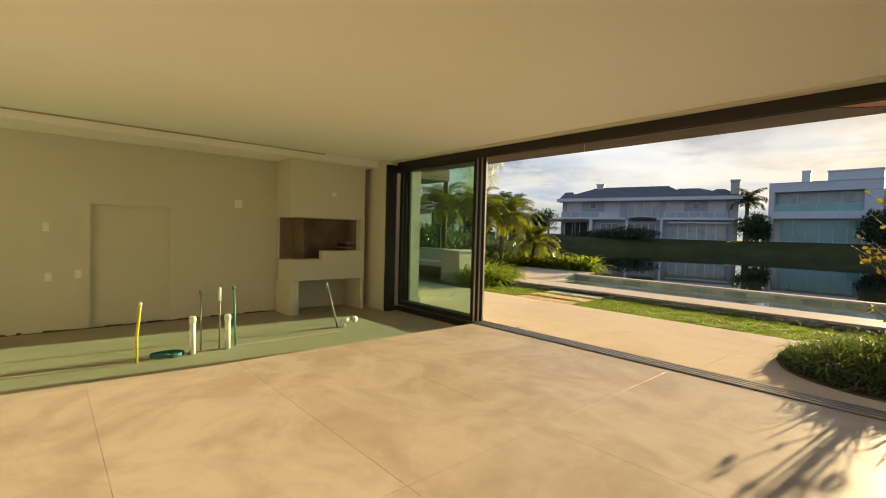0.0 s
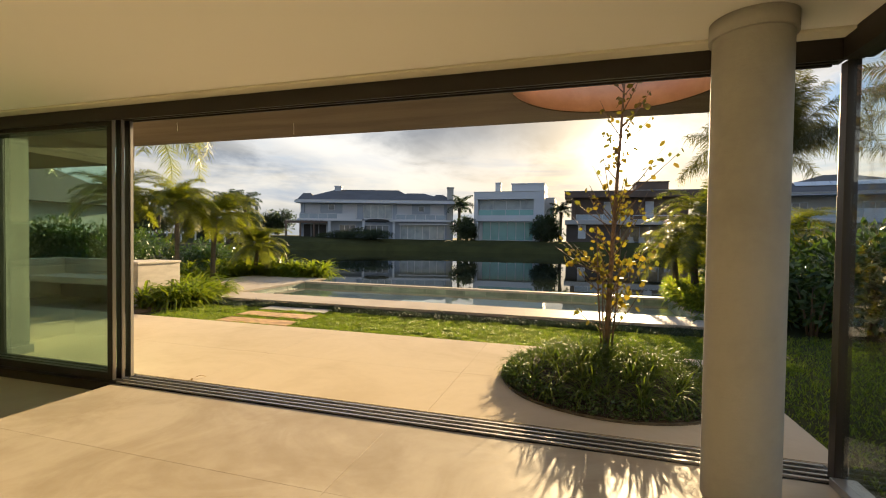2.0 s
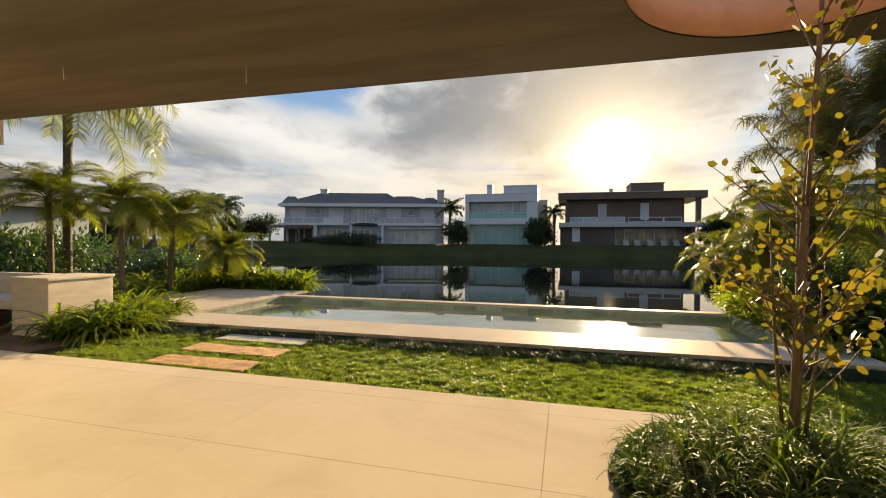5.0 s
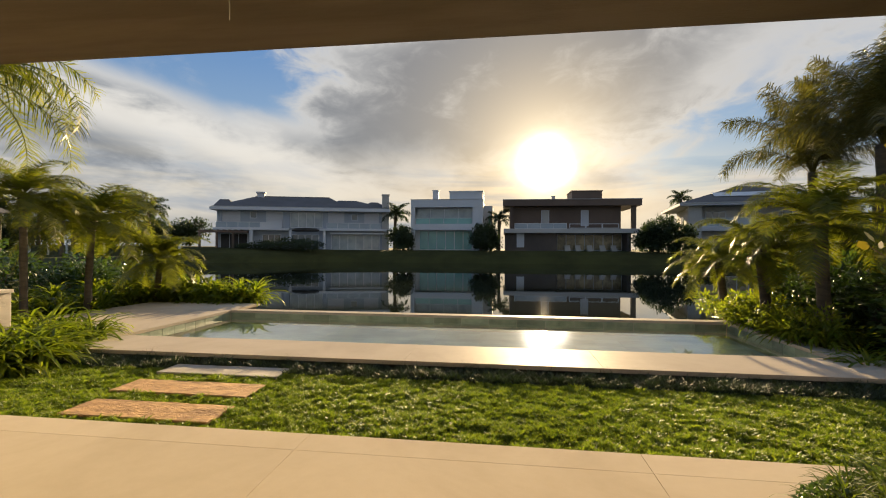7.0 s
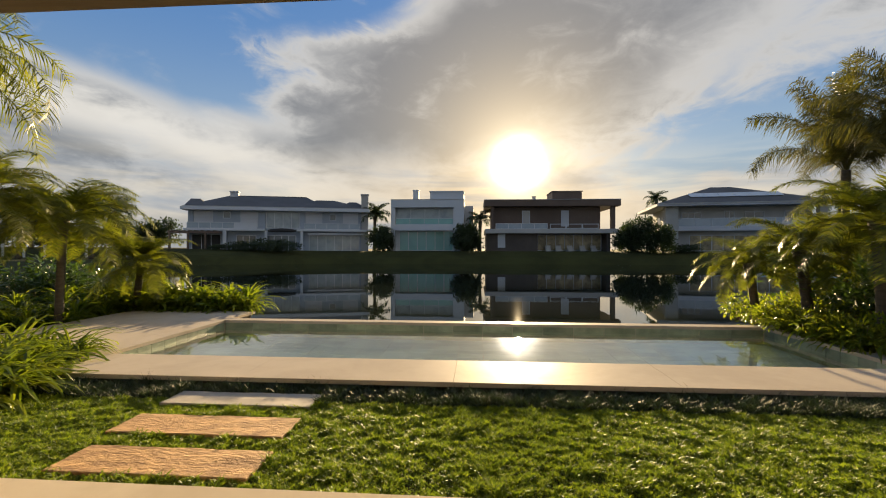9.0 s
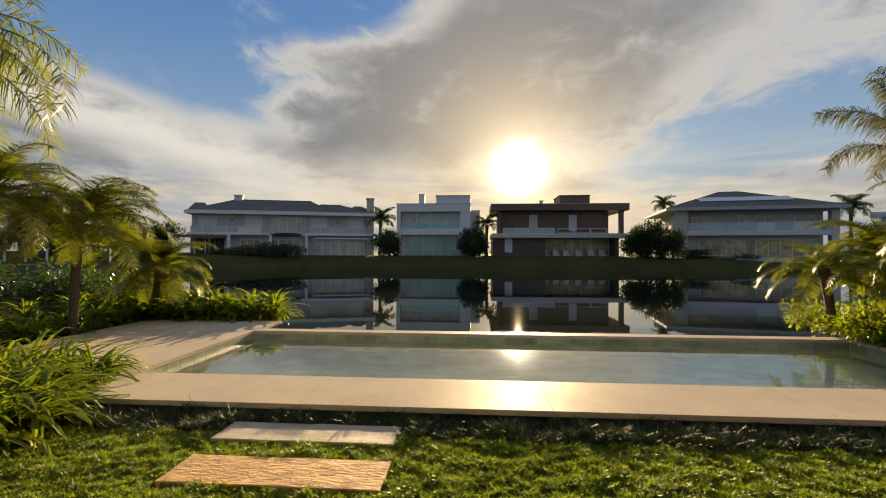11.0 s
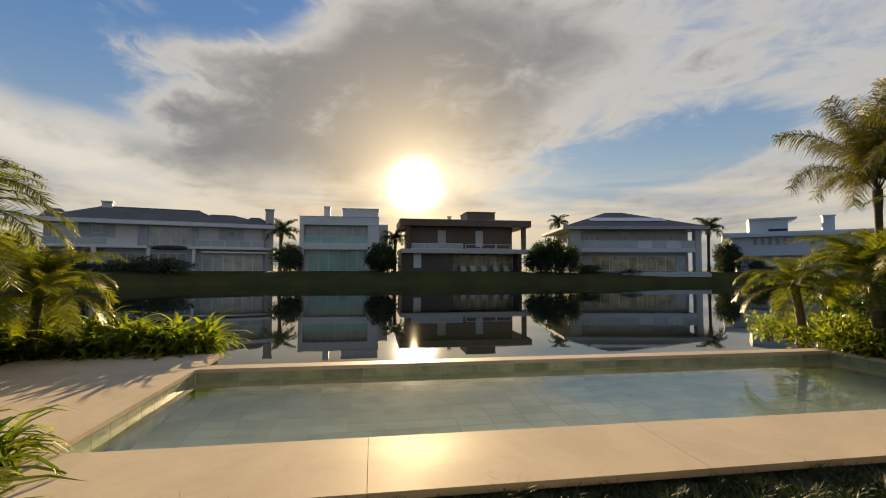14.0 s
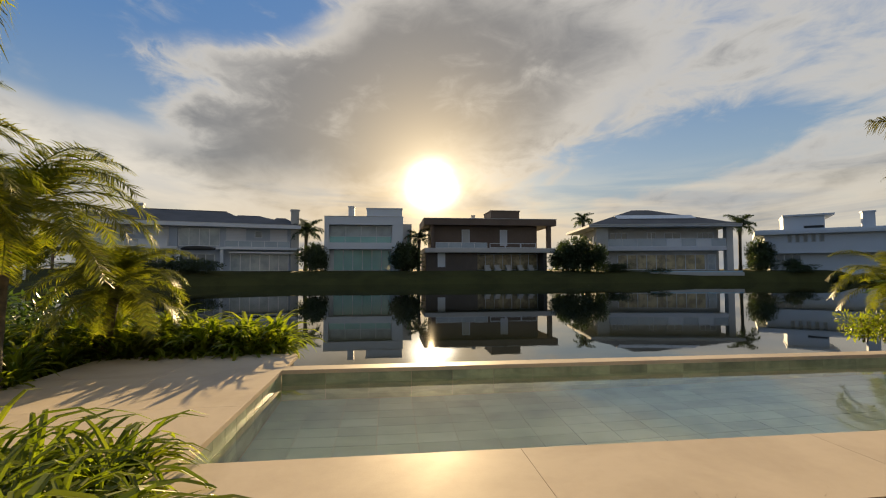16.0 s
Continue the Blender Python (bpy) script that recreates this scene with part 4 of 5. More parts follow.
M_BARK = material("young_bark", (0.17, 0.115, 0.075), 0.8, (0.10, 0.07, 0.05), 6, 40, 0.6, 0.4)
rnd = random.Random(7)


def mesh_of(name, verts, faces, mat, smooth_shade=False):
    me = bpy.data.meshes.new(name)
    me.from_pydata([tuple(v) for v in verts], [], faces)
    me.materials.append(mat)
    if smooth_shade:
        me.polygons.foreach_set("use_smooth", [True] * len(me.polygons))
    return me


def strap_mesh(name, leaves, length, width, mat, spread=1.0, seed=1):
    """A tuft of arching strap leaves, folded along the midrib."""
    r = random.Random(seed)
    vs, fs = [], []
    for _ in range(leaves):
        a, L, w = r.uniform(0, 6.283), length * r.uniform(0.55, 1.1), width * r.uniform(0.7, 1.2)
        lift = r.uniform(0.55, 1.45) / spread
        out = Vector((math.cos(a), math.sin(a), 0))
        across = Vector((-math.sin(a), math.cos(a), 0))
        base = out * r.uniform(0, 0.05) + across * r.uniform(-0.04, 0.04)
        n, ang, p = 5, lift, base
        k0 = len(vs)
        for i in range(n + 1):
            s = i / n
            ww = w * (0.6 + 0.9 * s) * (1 - s ** 3) + 0.0008
            up_v = Vector((0, 0, 1)) * math.cos(ang) - out * math.sin(ang)
            vs += [p - across * ww / 2 + up_v * ww * 0.18, p, p + across * ww / 2 + up_v * ww * 0.18]
            p = p + (out * math.cos(ang) + Vector((0, 0, 1)) * math.sin(ang)) * (L / n)
            ang -= r.uniform(0.25, 0.55) * 1.0
        for i in range(n):
            q = k0 + 3 * i
            fs += [(q, q + 1, q + 4, q + 3), (q + 1, q + 2, q + 5, q + 4)]
    return mesh_of(name, vs, fs, mat)


def leafy_mesh(name, count, rx, ry, rz, leaf, mat, seed=1, wide=0.5, hollow=0.45):
    """A shrub of many separate pointed leaves in an uneven volume."""
    r = random.Random(seed)
    vs, fs = [], []
    lumps = [(Vector((r.uniform(-0.6, 0.6) * rx, r.uniform(-0.6, 0.6) * ry, r.uniform(0.3, 0.85) * rz)), r.uniform(0.35, 0.6)) for _ in range(11)]
    for _ in range(count):
        c, s = r.choice(lumps)
        d = Vector((r.gauss(0, 1), r.gauss(0, 1), r.gauss(0, 1) * 0.9)).normalized()
        d_len = r.uniform(hollow, 1.0) * s
        p = c + Vector((d.x * rx, d.y * ry, d.z * rz * 0.7)) * d_len
        p.z = max(p.z, 0.03)
        axis = (d + Vector((r.uniform(-0.6, 0.6), r.uniform(-0.6, 0.6), r.uniform(-0.5, 0.4)))).normalized()
        side_v = axis.cross(Vector((r.uniform(-1, 1), r.uniform(-1, 1), 1))).normalized()
        L = leaf * r.uniform(0.6, 1.25)
        w = L * wide * 0.5
        nrm = axis.cross(side_v)
        k = len(vs)
        vs += [p, p + axis * L * 0.5 + side_v * w + nrm * w * 0.25, p + axis * L, p + axis * L * 0.5 - side_v * w + nrm * w * 0.25]
        fs += [(k, k + 1, k + 2), (k, k + 2, k + 3)]
    return mesh_of(name, vs, fs, mat)


def frond_mesh(name, length, droop, leaflets, leaflet, mat, seed=1, plume=0.35, lift=0.9, wide=0.012, hang=0.42):
    """One feather frond: an arching rachis with paired hanging leaflets."""
    r = random.Random(seed)
    n = 12
    pts, p, ang = [], Vector((0, 0, 0)), lift
    for i in range(n + 1):
        pts.append(p.copy())
        p = p + Vector((math.cos(ang), 0, math.sin(ang))) * (length / n)
        ang -= droop / n * (0.6 + 0.9 * i / n)
    vs, fs = [], []
    for i, q in enumerate(pts):
        w = 0.018 * length * 0.5 * (1 - 0.85 * i / n) + 0.002
        vs += [q + Vector((0, -w, 0)), q + Vector((0, 0, w)), q + Vector((0, w, 0)), q + Vector((0, 0, -w * 0.6))]
    for i in range(n):
        for k in range(4):
            a, b = 4 * i + k, 4 * i + (k + 1) % 4
            fs.append((a, b, b + 4, a + 4))
    for j in range(leaflets):
        s = 0.14 + 0.86 * (j + r.uniform(0, 0.6)) / leaflets
        s = min(s, 0.995)
        i = min(int(s * n), n - 1)
        q = pts[i].lerp(pts[i + 1], s * n - i)
        t = (pts[i + 1] - pts[i]).normalized()
        up_v = Vector((-t.z, 0, t.x))
        for sgn in (-1, 1):
            L = leaflet * (0.45 + 0.75 * math.sin(math.pi * min(1, 0.18 + 0.78 * s))) * r.uniform(0.85, 1.1)
            d = (t * r.uniform(0.45, 0.75) + Vector((0, sgn, 0)) * r.uniform(0.75, 1.0) + up_v * r.uniform(-plume, plume)).normalized()
            mid = q + d * L * 0.55 + Vector((0, 0, -0.17 * hang * L))
            tip = q + d * L + Vector((0, 0, -hang * L * r.uniform(0.6, 1.3)))
            w = t * wide * r.uniform(0.8, 1.2)
            k = len(vs)
            vs += [q - w * 0.5, q + w * 0.5, mid + w * 0.6, mid - w * 0.6, tip]
            fs += [(k, k + 1, k + 2, k + 3), (k + 3, k + 2, k + 4)]
    return mesh_of(name, vs, fs, mat)


PYGMY = [frond_mesh("frond", 1.5, d, 104, 0.27, M_PALM, i, 0.30, l, 0.0115, 0.14) for i, (d, l) in enumerate(((1.8, 1.15), (2.0, 0.85), (1.8, 0.45), (1.4, 0.0)))]
QUEEN = [frond_mesh("frond", 2.6, d, 170, 0.46, M_PALM2, 20 + i, 0.9, l, 0.0125, 0.55) for i, (d, l) in enumerate(((0.35, 1.57), (0.8, 1.47), (1.5, 1.28), (2.3, 0.95)))]
GREENQ = [frond_mesh("frond", 2.9, d, 78, 0.48, M_PALM, 40 + i, 0.7, l, 0.019) for i, (d, l) in enumerate(((1.6, 1.3), (2.3, 1.0), (2.5, 0.6), (2.0, 0.1)))]


def palm(at, height, fronds, meshes, size, radius, label, lean=(0, 0), seed=1, category="palm tree"):
    r = random.Random(seed)
    t = thing("palm_tree", label, category, at, "garden palms")
    bm = bmesh.new()
    n = 14
    pts = [(lean[0] * (i / n) ** 1.6, lean[1] * (i / n) ** 1.6, height * i / n) for i in range(n + 1)]
    rad = [radius * (1.35 - 0.35 * min(1, i / 3)) * (1 + 0.07 * (i % 2)) * (1 + 0.35 * smooth(0.8, 1.0, i / n)) for i in range(n + 1)]
    tube(bm, pts, rad, 12)
    part("trunk", bm, M_TRUNK, t)
    for i in range(fronds):
        u = (i + 0.5) / fronds
        k = min(int(u * len(meshes) + r.uniform(-0.25, 0.25)), len(meshes) - 1)
        ob = new("frond", meshes[max(k, 0)])
        ob.parent = t
        s = size * r.uniform(0.82, 1.12)
        ob.matrix_basis = Matrix.Translation((pts[-1][0], pts[-1][1], height - 0.10 * u)) @ Euler((r.uniform(-0.15, 0.15), r.uniform(-0.12, 0.12), i * 2.39996 + r.uniform(-0.3, 0.3))).to_matrix().to_4x4() @ Matrix.Diagonal((s, s, s, 1))
    return t


PYG, QUE = "feathery pygmy palm with slim fibrous trunk", "tall queen palm with drooping plumed fronds"
palm((-6.9, 7.0, -0.06), 2.5, 36, PYGMY, 0.82, 0.062, PYG, (0.1, -0.1), 1)
palm((-8.6, 6.6, -0.06), 2.6, 36, PYGMY, 1.0, 0.065, PYG, (-0.2, 0.1), 2)
palm((-7.05, 8.5, -0.06), 2.15, 42, PYGMY, 1.08, 0.072, PYG, (0.05, 0.05), 3)
palm((-6.95, 10.4, -0.06), 1.25, 40, PYGMY, 0.88, 0.075, PYG, (0.12, 0.05), 4)
palm((-9.5, 7.6, -0.06), 5.3, 28, GREENQ, 1.05, 0.10, QUE, (0.2, -0.1), 5)
palm((8.5, 9.65, -0.06), 3.15, 21, QUEEN, 0.80, 0.062, QUE, (0.0, 0.0), 6)
palm((8.4, 7.85, -0.06), 3.3, 24, QUEEN, 0.80, 0.075, QUE, (0.05, 0.0), 7)
palm((11.2, 7.6, -0.06), 3.9, 28, QUEEN, 0.9, 0.08, QUE, (0.1, -0.1), 27)
palm((7.2, 7.25, 0.0), 1.95, 40, PYGMY, 0.95, 0.09, PYG, (-0.1, 0.0), 8)
palm((7.12, 8.65, 0.0), 1.5, 38, PYGMY, 0.85, 0.085, PYG, (-0.1, 0.1), 9)
palm((6.95, 9.9, -0.06), 1.3, 27, PYGMY, 0.78, 0.075, PYG, (-0.1, 0.1), 10)
palm((9.6, 10.4, -0.06), 1.8, 26, PYGMY, 1.0, 0.08, PYG, (0.1, 0.1), 11)

STRAPS = [strap_mesh("strap_leaved_plant", 40, 0.62, 0.038, M_STRAP, 1.0, s) for s in (1, 2, 3)]
BROAD = [strap_mesh("broad_strap_plant", 38, 0.66, 0.060, M_STRAP, 0.8, s) for s in (31, 32, 33)]
M_LIRIO = leaf_material("liriope_leaf", (0.045, 0.085, 0.012), (0.13, 0.155, 0.02), 0.62, 0.42)
LIRIO = [strap_mesh("liriope_tuft", 46, 0.42, 0.014, M_LIRIO, 0.95, s) for s in (4, 5, 6)]
SHRUBS = [leafy_mesh("leafy_shrub", 620, 0.8, 0.8, 0.95, 0.17, M_STRAP, s, 0.36) for s in (11, 12)]
DARKS = [leafy_mesh("dark_shrub", 900, 1.0, 1.0, 1.3, 0.15, M_DARKLEAF, s, 0.5) for s in (13, 14)]


STEM = None


def plant(name, mesh, at, s, label, group, category="plant"):
    global STEM
    if "shrub" in name:
        if STEM is None:
            bm = bmesh.new()
            tube(bm, [(0, 0, -0.03), (0.05, 0.03, 0.4), (0.16, 0.08, 0.85)], [0.022, 0.016, 0.006], 6)
            STEM = finish("stem", bm, M_BARK)
        ob = new(name)
        leaves = new("foliage", mesh)
        leaves.parent = ob
        for k in range(4):
            st = new("stem", STEM)
            st.parent = ob
            st.matrix_basis = Matrix.Rotation(k * 1.6 + 0.3, 4, "Z") @ Matrix.Translation((0.06, 0, 0))
    else:
        ob = new(name, mesh)
    ob.matrix_basis = Matrix.Translation(at) @ Matrix.Rotation(rnd.uniform(0, 6.28), 4, "Z") @ Matrix.Diagonal((s, s, s * rnd.uniform(0.9, 1.15), 1))
    return tagged(ob, label, category, group)


def bed(name, meshes, count, x0, x1, y0, y1, s, label, group, keep=lambda x, y: True, z=-0.06, gap=0.3):
    placed = []
    for _ in range(count * 30):
        x, y = rnd.uniform(x0, x1), rnd.uniform(y0, y1)
        if keep(x, y) and all((x - a) ** 2 + (y - b) ** 2 > gap * gap for a, b in placed):
            placed.append((x, y))
            plant(name, rnd.choice(meshes), (x, y, z), s * rnd.uniform(0.8, 1.2), label, group)
            if len(placed) == count:
                break


# bed beside the bench and the deck
LUSH = "lush arching strap-leaved plant in garden bed"
bed("strap_leaved_plant", STRAPS, 36, -4.40, -3.55, 3.85, 5.06, 1.4, LUSH, "bed by the bench", lambda x, y: x < -3.62 - 0.12 * (y - 3.9), gap=0.17)
bed("strap_leaved_plant", STRAPS, 24, -5.4, -4.15, 4.98, 5.98, 1.35, LUSH, "bed by the deck", gap=0.22)
bed("strap_leaved_plant", BROAD, 56, -9.5, -5.3, 5.1, 10.4, 1.1, LUSH, "bed behind the deck", lambda x, y: x < -6.95 or y < 5.95)
bed("broad_strap_plant", BROAD, 54, -9.0, -4.35, 10.36, 11.3, 1.32, "bright broad-leaved arching plant along the deck", "deck edge row", gap=0.26)
bed("strap_leaved_plant", STRAPS, 16, -6.8, -4.3, 10.3, 10.9, 0.75, LUSH, "deck edge plants", gap=0.25)
bed("dark_shrub", DARKS, 12, -15, -8.8, 6.5, 12.5, 0.9, "dense dark green shrub in the bed", "dark shrubs", gap=0.9)
bed("dark_shrub", DARKS, 9, -11.5, -7.6, 10.9, 12.6, 0.62, "dense dark green shrub in the bed", "dark shrubs", gap=0.7)
# right-hand bank by the pool's end
bed("leafy_shrub", SHRUBS, 20, 6.75, 9.0, 8.6, 11.0, 0.58, "glossy green leafy shrub overhanging the pool", "poolside shrubs", gap=0.45)
bed("dark_shrub", DARKS, 22, 7.8, 12.0, 5.4, 11.0, 1.1, "dense dark green shrub in the bed", "dark shrubs", gap=0.8)
bed("strap_leaved_plant", STRAPS, 10, 6.7, 8.6, 5.4, 8.2, 1.0, LUSH, "poolside plants", gap=0.45)
bed("dark_shrub", DARKS, 14, 9.5, 13.5, -5.0, 6.0, 1.35, "dense dark green shrub in the bed", "dark shrubs", gap=1.1)

bed("leafy_shrub", SHRUBS, 9, 6.72, 7.05, 6.9, 9.0, 0.52, "glossy green leafy shrub overhanging the pool", "poolside shrubs", z=0.04, gap=0.22)
bed("strap_leaved_plant", BROAD, 8, 6.7, 7.0, 6.6, 8.9, 0.85, LUSH, "poolside plants", z=0.04, gap=0.24)
DRY = [strap_mesh("dry_tuft", 16, 0.34, 0.016, leaf_material("dry_strap_leaf", (0.16, 0.12, 0.04), (0.26, 0.19, 0.07), 0.6, 0.4), 1.0, s) for s in (41, 42)]
bed("dry_tuft", DRY, 16, -8.0, -4.6, 3.05, 4.2, 0.9, "sparse yellowing grass tuft in bare soil", "tufts by the bench", z=-0.05, gap=0.25)

# round planter with its young tree
planter = thing("planter_bed", "round bed of liriope under the roof opening", "planter", (HX, HY, 0.0))
bm = bmesh.new()
ringv = []
for rr, z in ((1.13, 0.0), (1.12, 0.03), (0.9, 0.09), (0.6, 0.16), (0.25, 0.20)):
    ringv.append([bm.verts.new((rr * math.cos(a) * (1 + 0.015 * math.sin(5 * a)), rr * math.sin(a), z)) for a in (2 * math.pi * k / 48 for k in range(48))])
for a, b in zip(ringv, ringv[1:]):
    for k in range(48):
        bm.faces.new((a[k], a[(k + 1) % 48], b[(k + 1) % 48], b[k]))
bm.faces.new(ringv[-1])
part("soil", bm, M_SOIL, planter)
bm = bmesh.new()
lip = [[bm.verts.new((rr * math.cos(a) * (1 + 0.015 * math.sin(5 * a)), rr * math.sin(a), z)) for a in (2 * math.pi * k / 48 for k in range(48))] for rr, z in ((1.134, 0.0), (1.150, 0.0), (1.150, 0.018), (1.134, 0.022))]
for i in range(4):
    for k in range(48):
        bm.faces.new((lip[i][k], lip[i][(k + 1) % 48], lip[(i + 1) % 4][(k + 1) % 48], lip[(i + 1) % 4][k]))
part("edging", bm, M_DARKEDGE, planter, "thin dark edging strip")
placed = []
while len(placed) < 74:
    a, r0 = rnd.uniform(0, 6.283), 0.99 * math.sqrt(rnd.random())
    x, y = HX + r0 * math.cos(a), HY + r0 * math.sin(a)
    if all((x - p) ** 2 + (y - q) ** 2 > 0.0225 for p, q in placed):
        placed.append((x, y))
        plant("liriope_tuft", rnd.choice(LIRIO), (x, y, 0.03 + 0.16 * (1 - r0 * r0)), (1.12 - 0.38 * r0) * rnd.uniform(0.8, 1.15), "glossy arching liriope tuft in round bed", "planter tufts")
g = np.random.default_rng(9)
vs, fs = [], []
for _ in range(9000):
    a, r0 = g.uniform(0, 6.283), 0.86 + 0.27 * g.uniform() ** 0.7
    c = Vector((HX + r0 * math.cos(a), HY + r0 * math.sin(a), 0.02 + g.uniform() * 0.11 * min(1.0, (1.16 - r0) / 0.12)))
    ax = Vector((g.normal(), g.normal(), g.uniform(0.1, 1.0))).normalized()
    sd = ax.cross(Vector((g.normal(), g.normal(), g.normal()))).normalized()
    L, k = 0.022 + 0.02 * g.uniform(), len(vs)
    vs += [c, c + ax * L * 0.5 + sd * L * 0.3, c + ax * L, c + ax * L * 0.5 - sd * L * 0.3]
    fs += [(k, k + 1, k + 2, k + 3)]
tagged(new("creeping_groundcover", mesh_of("creeping_groundcover", vs, fs, M_DARKLEAF)), "low creeping groundcover at the planter's rim", "groundcover", kind="stuff")


def young_tree(at):
    t = thing("young_tree", "slender young tree with sparse yellowing leaves", "tree", at)
    r = random.Random(3)
    vs, fs = [], []
    bm = bmesh.new()
    stems = [[(0, 0, 0), (0.02, 0.0, 0.8), (0.06, 0.02, 1.7), (0.10, 0.0, 2.5), (0.14, 0.02, 3.3), (0.17, 0.0, 3.9)]]
    tube(bm, stems[0], [0.034, 0.028, 0.021, 0.015, 0.009, 0.003], 10)
    part("trunk", bm, M_BARK, t)
    twigs = []
    for dx, dy, top in ((-0.10, 0.03, 1.5), (0.09, -0.06, 1.25), (0.05, 0.10, 1.75), (-0.05, -0.10, 1.0)):
        bm = bmesh.new()
        tube(bm, [(dx * 0.4, dy * 0.4, -0.03), (dx, dy, top * 0.5), (dx * 1.3, dy * 1.5, top)], [0.013, 0.010, 0.004], 7)
        part("stem", bm, M_BARK, t)
        twigs.append((Vector((dx, dy, top * 0.5)), Vector((dx * 1.1, dy * 1.2, top * 0.75)), Vector((dx * 1.3, dy * 1.5, top))))
    for i in range(74):
        z = r.uniform(0.22, 3.75) if i % 3 else r.uniform(0.3, 1.7)
        k = min(int(z / 0.8), 4)
        a, b = Vector(stems[0][k]), Vector(stems[0][k + 1])
        p = a.lerp(b, (z - a.z) / (b.z - a.z)) if b.z > a.z else a
        p.z = z
        ang = r.uniform(0, 6.283)
        L = r.uniform(0.25, 0.75) * (1.1 if z < 1.8 else 0.8)
        rise = r.uniform(0.5, 1.5)
        d = Vector((math.cos(ang), math.sin(ang), rise)).normalized()
        mid, end = p + d * L * 0.55, p + d * L + Vector((0, 0, 0.06))
        twigs.append((p, mid, end))
        bm = bmesh.new()
        tube(bm, [p, mid, end], [0.007, 0.005, 0.002], 5)
        part("branch", bm, M_BARK, t)
    for p, mid, end in twigs:
        for _ in range(r.choice((3, 5, 8, 12))):
            s = r.uniform(0.35, 1.05)
            c = p.lerp(end, s) + Vector((r.gauss(0, 0.03), r.gauss(0, 0.03), r.gauss(0, 0.03)))
            L = r.uniform(0.035, 0.085)
            ax = Vector((r.uniform(-1, 1), r.uniform(-1, 1), r.uniform(-1.2, 0.3))).normalized()
            sd = ax.cross(Vector((r.uniform(-1, 1), r.uniform(-1, 1), r.uniform(-1, 1)))).normalized()
            k = len(vs)
            vs += [c, c + ax * L * 0.35 + sd * L * 0.42, c + ax * L * 0.8 + sd * L * 0.3, c + ax * L, c + ax * L * 0.8 - sd * L * 0.3, c + ax * L * 0.35 - sd * L * 0.42]
            fs.append((k, k + 1, k + 2, k + 3, k + 4, k + 5))
    ob = new("foliage", mesh_of("foliage", vs, fs, M_TREELEAF))
    ob.parent = t


young_tree((4.72, 1.95, 0.15))


# ---- lawn ----
def blades(name, count, x0, x1, y0, y1, h, w, mat, z, keep, seed, label):
    g = np.random.default_rng(seed)
    p = np.column_stack([g.uniform(x0, x1, count * 2), g.uniform(y0, y1, count * 2)])
    p = p[keep(p[:, 0], p[:, 1])][:count]
    n = len(p)
    clump = np.zeros(n)
    for cell, share in ((0.045, 0.6), (0.16, 0.4)):
        u, v = (p[:, 0] - x0) / cell, (p[:, 1] - y0) / cell
        i, j = u.astype(int), v.astype(int)
        grid = g.uniform(0, 1, (int((x1 - x0) / cell) + 3, int((y1 - y0) / cell) + 3))
        fu, fv = u - i, v - j
        clump += share * ((grid[i, j] * (1 - fu) + grid[i + 1, j] * fu) * (1 - fv) + (grid[i, j + 1] * (1 - fu) + grid[i + 1, j + 1] * fu) * fv)
    hh = h * g.uniform(0.5, 1.15, n) * (0.10 + 1.55 * clump ** 1.4)
    a, b = g.uniform(0, 2 * np.pi, n), g.uniform(0, 2 * np.pi, n)
    lean = g.uniform(0.4, 1.5, n) * hh
    cx, cy = np.cos(a) * w / 2, np.sin(a) * w / 2
    v = np.zeros((n, 5, 3))
    v[:, 0] = np.column_stack([p[:, 0] - cx, p[:, 1] - cy, np.full(n, z)])
    v[:, 1] = np.column_stack([p[:, 0] + cx, p[:, 1] + cy, np.full(n, z)])
    mx, my = p[:, 0] + np.cos(b) * lean * 0.4, p[:, 1] + np.sin(b) * lean * 0.4
    v[:, 2] = np.column_stack([mx + cx * 0.8, my + cy * 0.8, z + hh * 0.65])
    v[:, 3] = np.column_stack([mx - cx * 0.8, my - cy * 0.8, z + hh * 0.65])
    v[:, 4] = np.column_stack([p[:, 0] + np.cos(b) * lean, p[:, 1] + np.sin(b) * lean, z + hh])
    k = np.arange(n)[:, None] * 5
    me = bpy.data.meshes.new(name)
    me.from_pydata(v.reshape(-1, 3).tolist(), [], (k + np.array([0, 1, 2, 3])).tolist() + (k + np.array([3, 2, 4])).tolist())
    me.materials.append(mat)
    return tagged(new(name, me), label, "grass", kind="stuff")


# grey copy of the step stone, with the third stone's shade in its colour
M_STEP2 = material("shaded_step_stone", (0.42, 0.37, 0.30), 0.75, (0.32, 0.28, 0.22), 3, 14, 0.6, 0.25, 30)
STONES = ((-1.08, 3.28, 1.48, 0.42), (-1.16, 3.95, 1.54, 0.42), (-1.20, 4.64, 1.54, 0.38))


def off_stones(x, y):
    ok = np.ones(len(x), bool)
    for sx, sy, sw, sd in STONES:
        ok &= ~((abs(x - sx) < sw / 2 - 0.01) & (abs(y - sy) < sd / 2 - 0.01))
    return ok & (x + 0.55 * (y - 4.2) > -3.9)


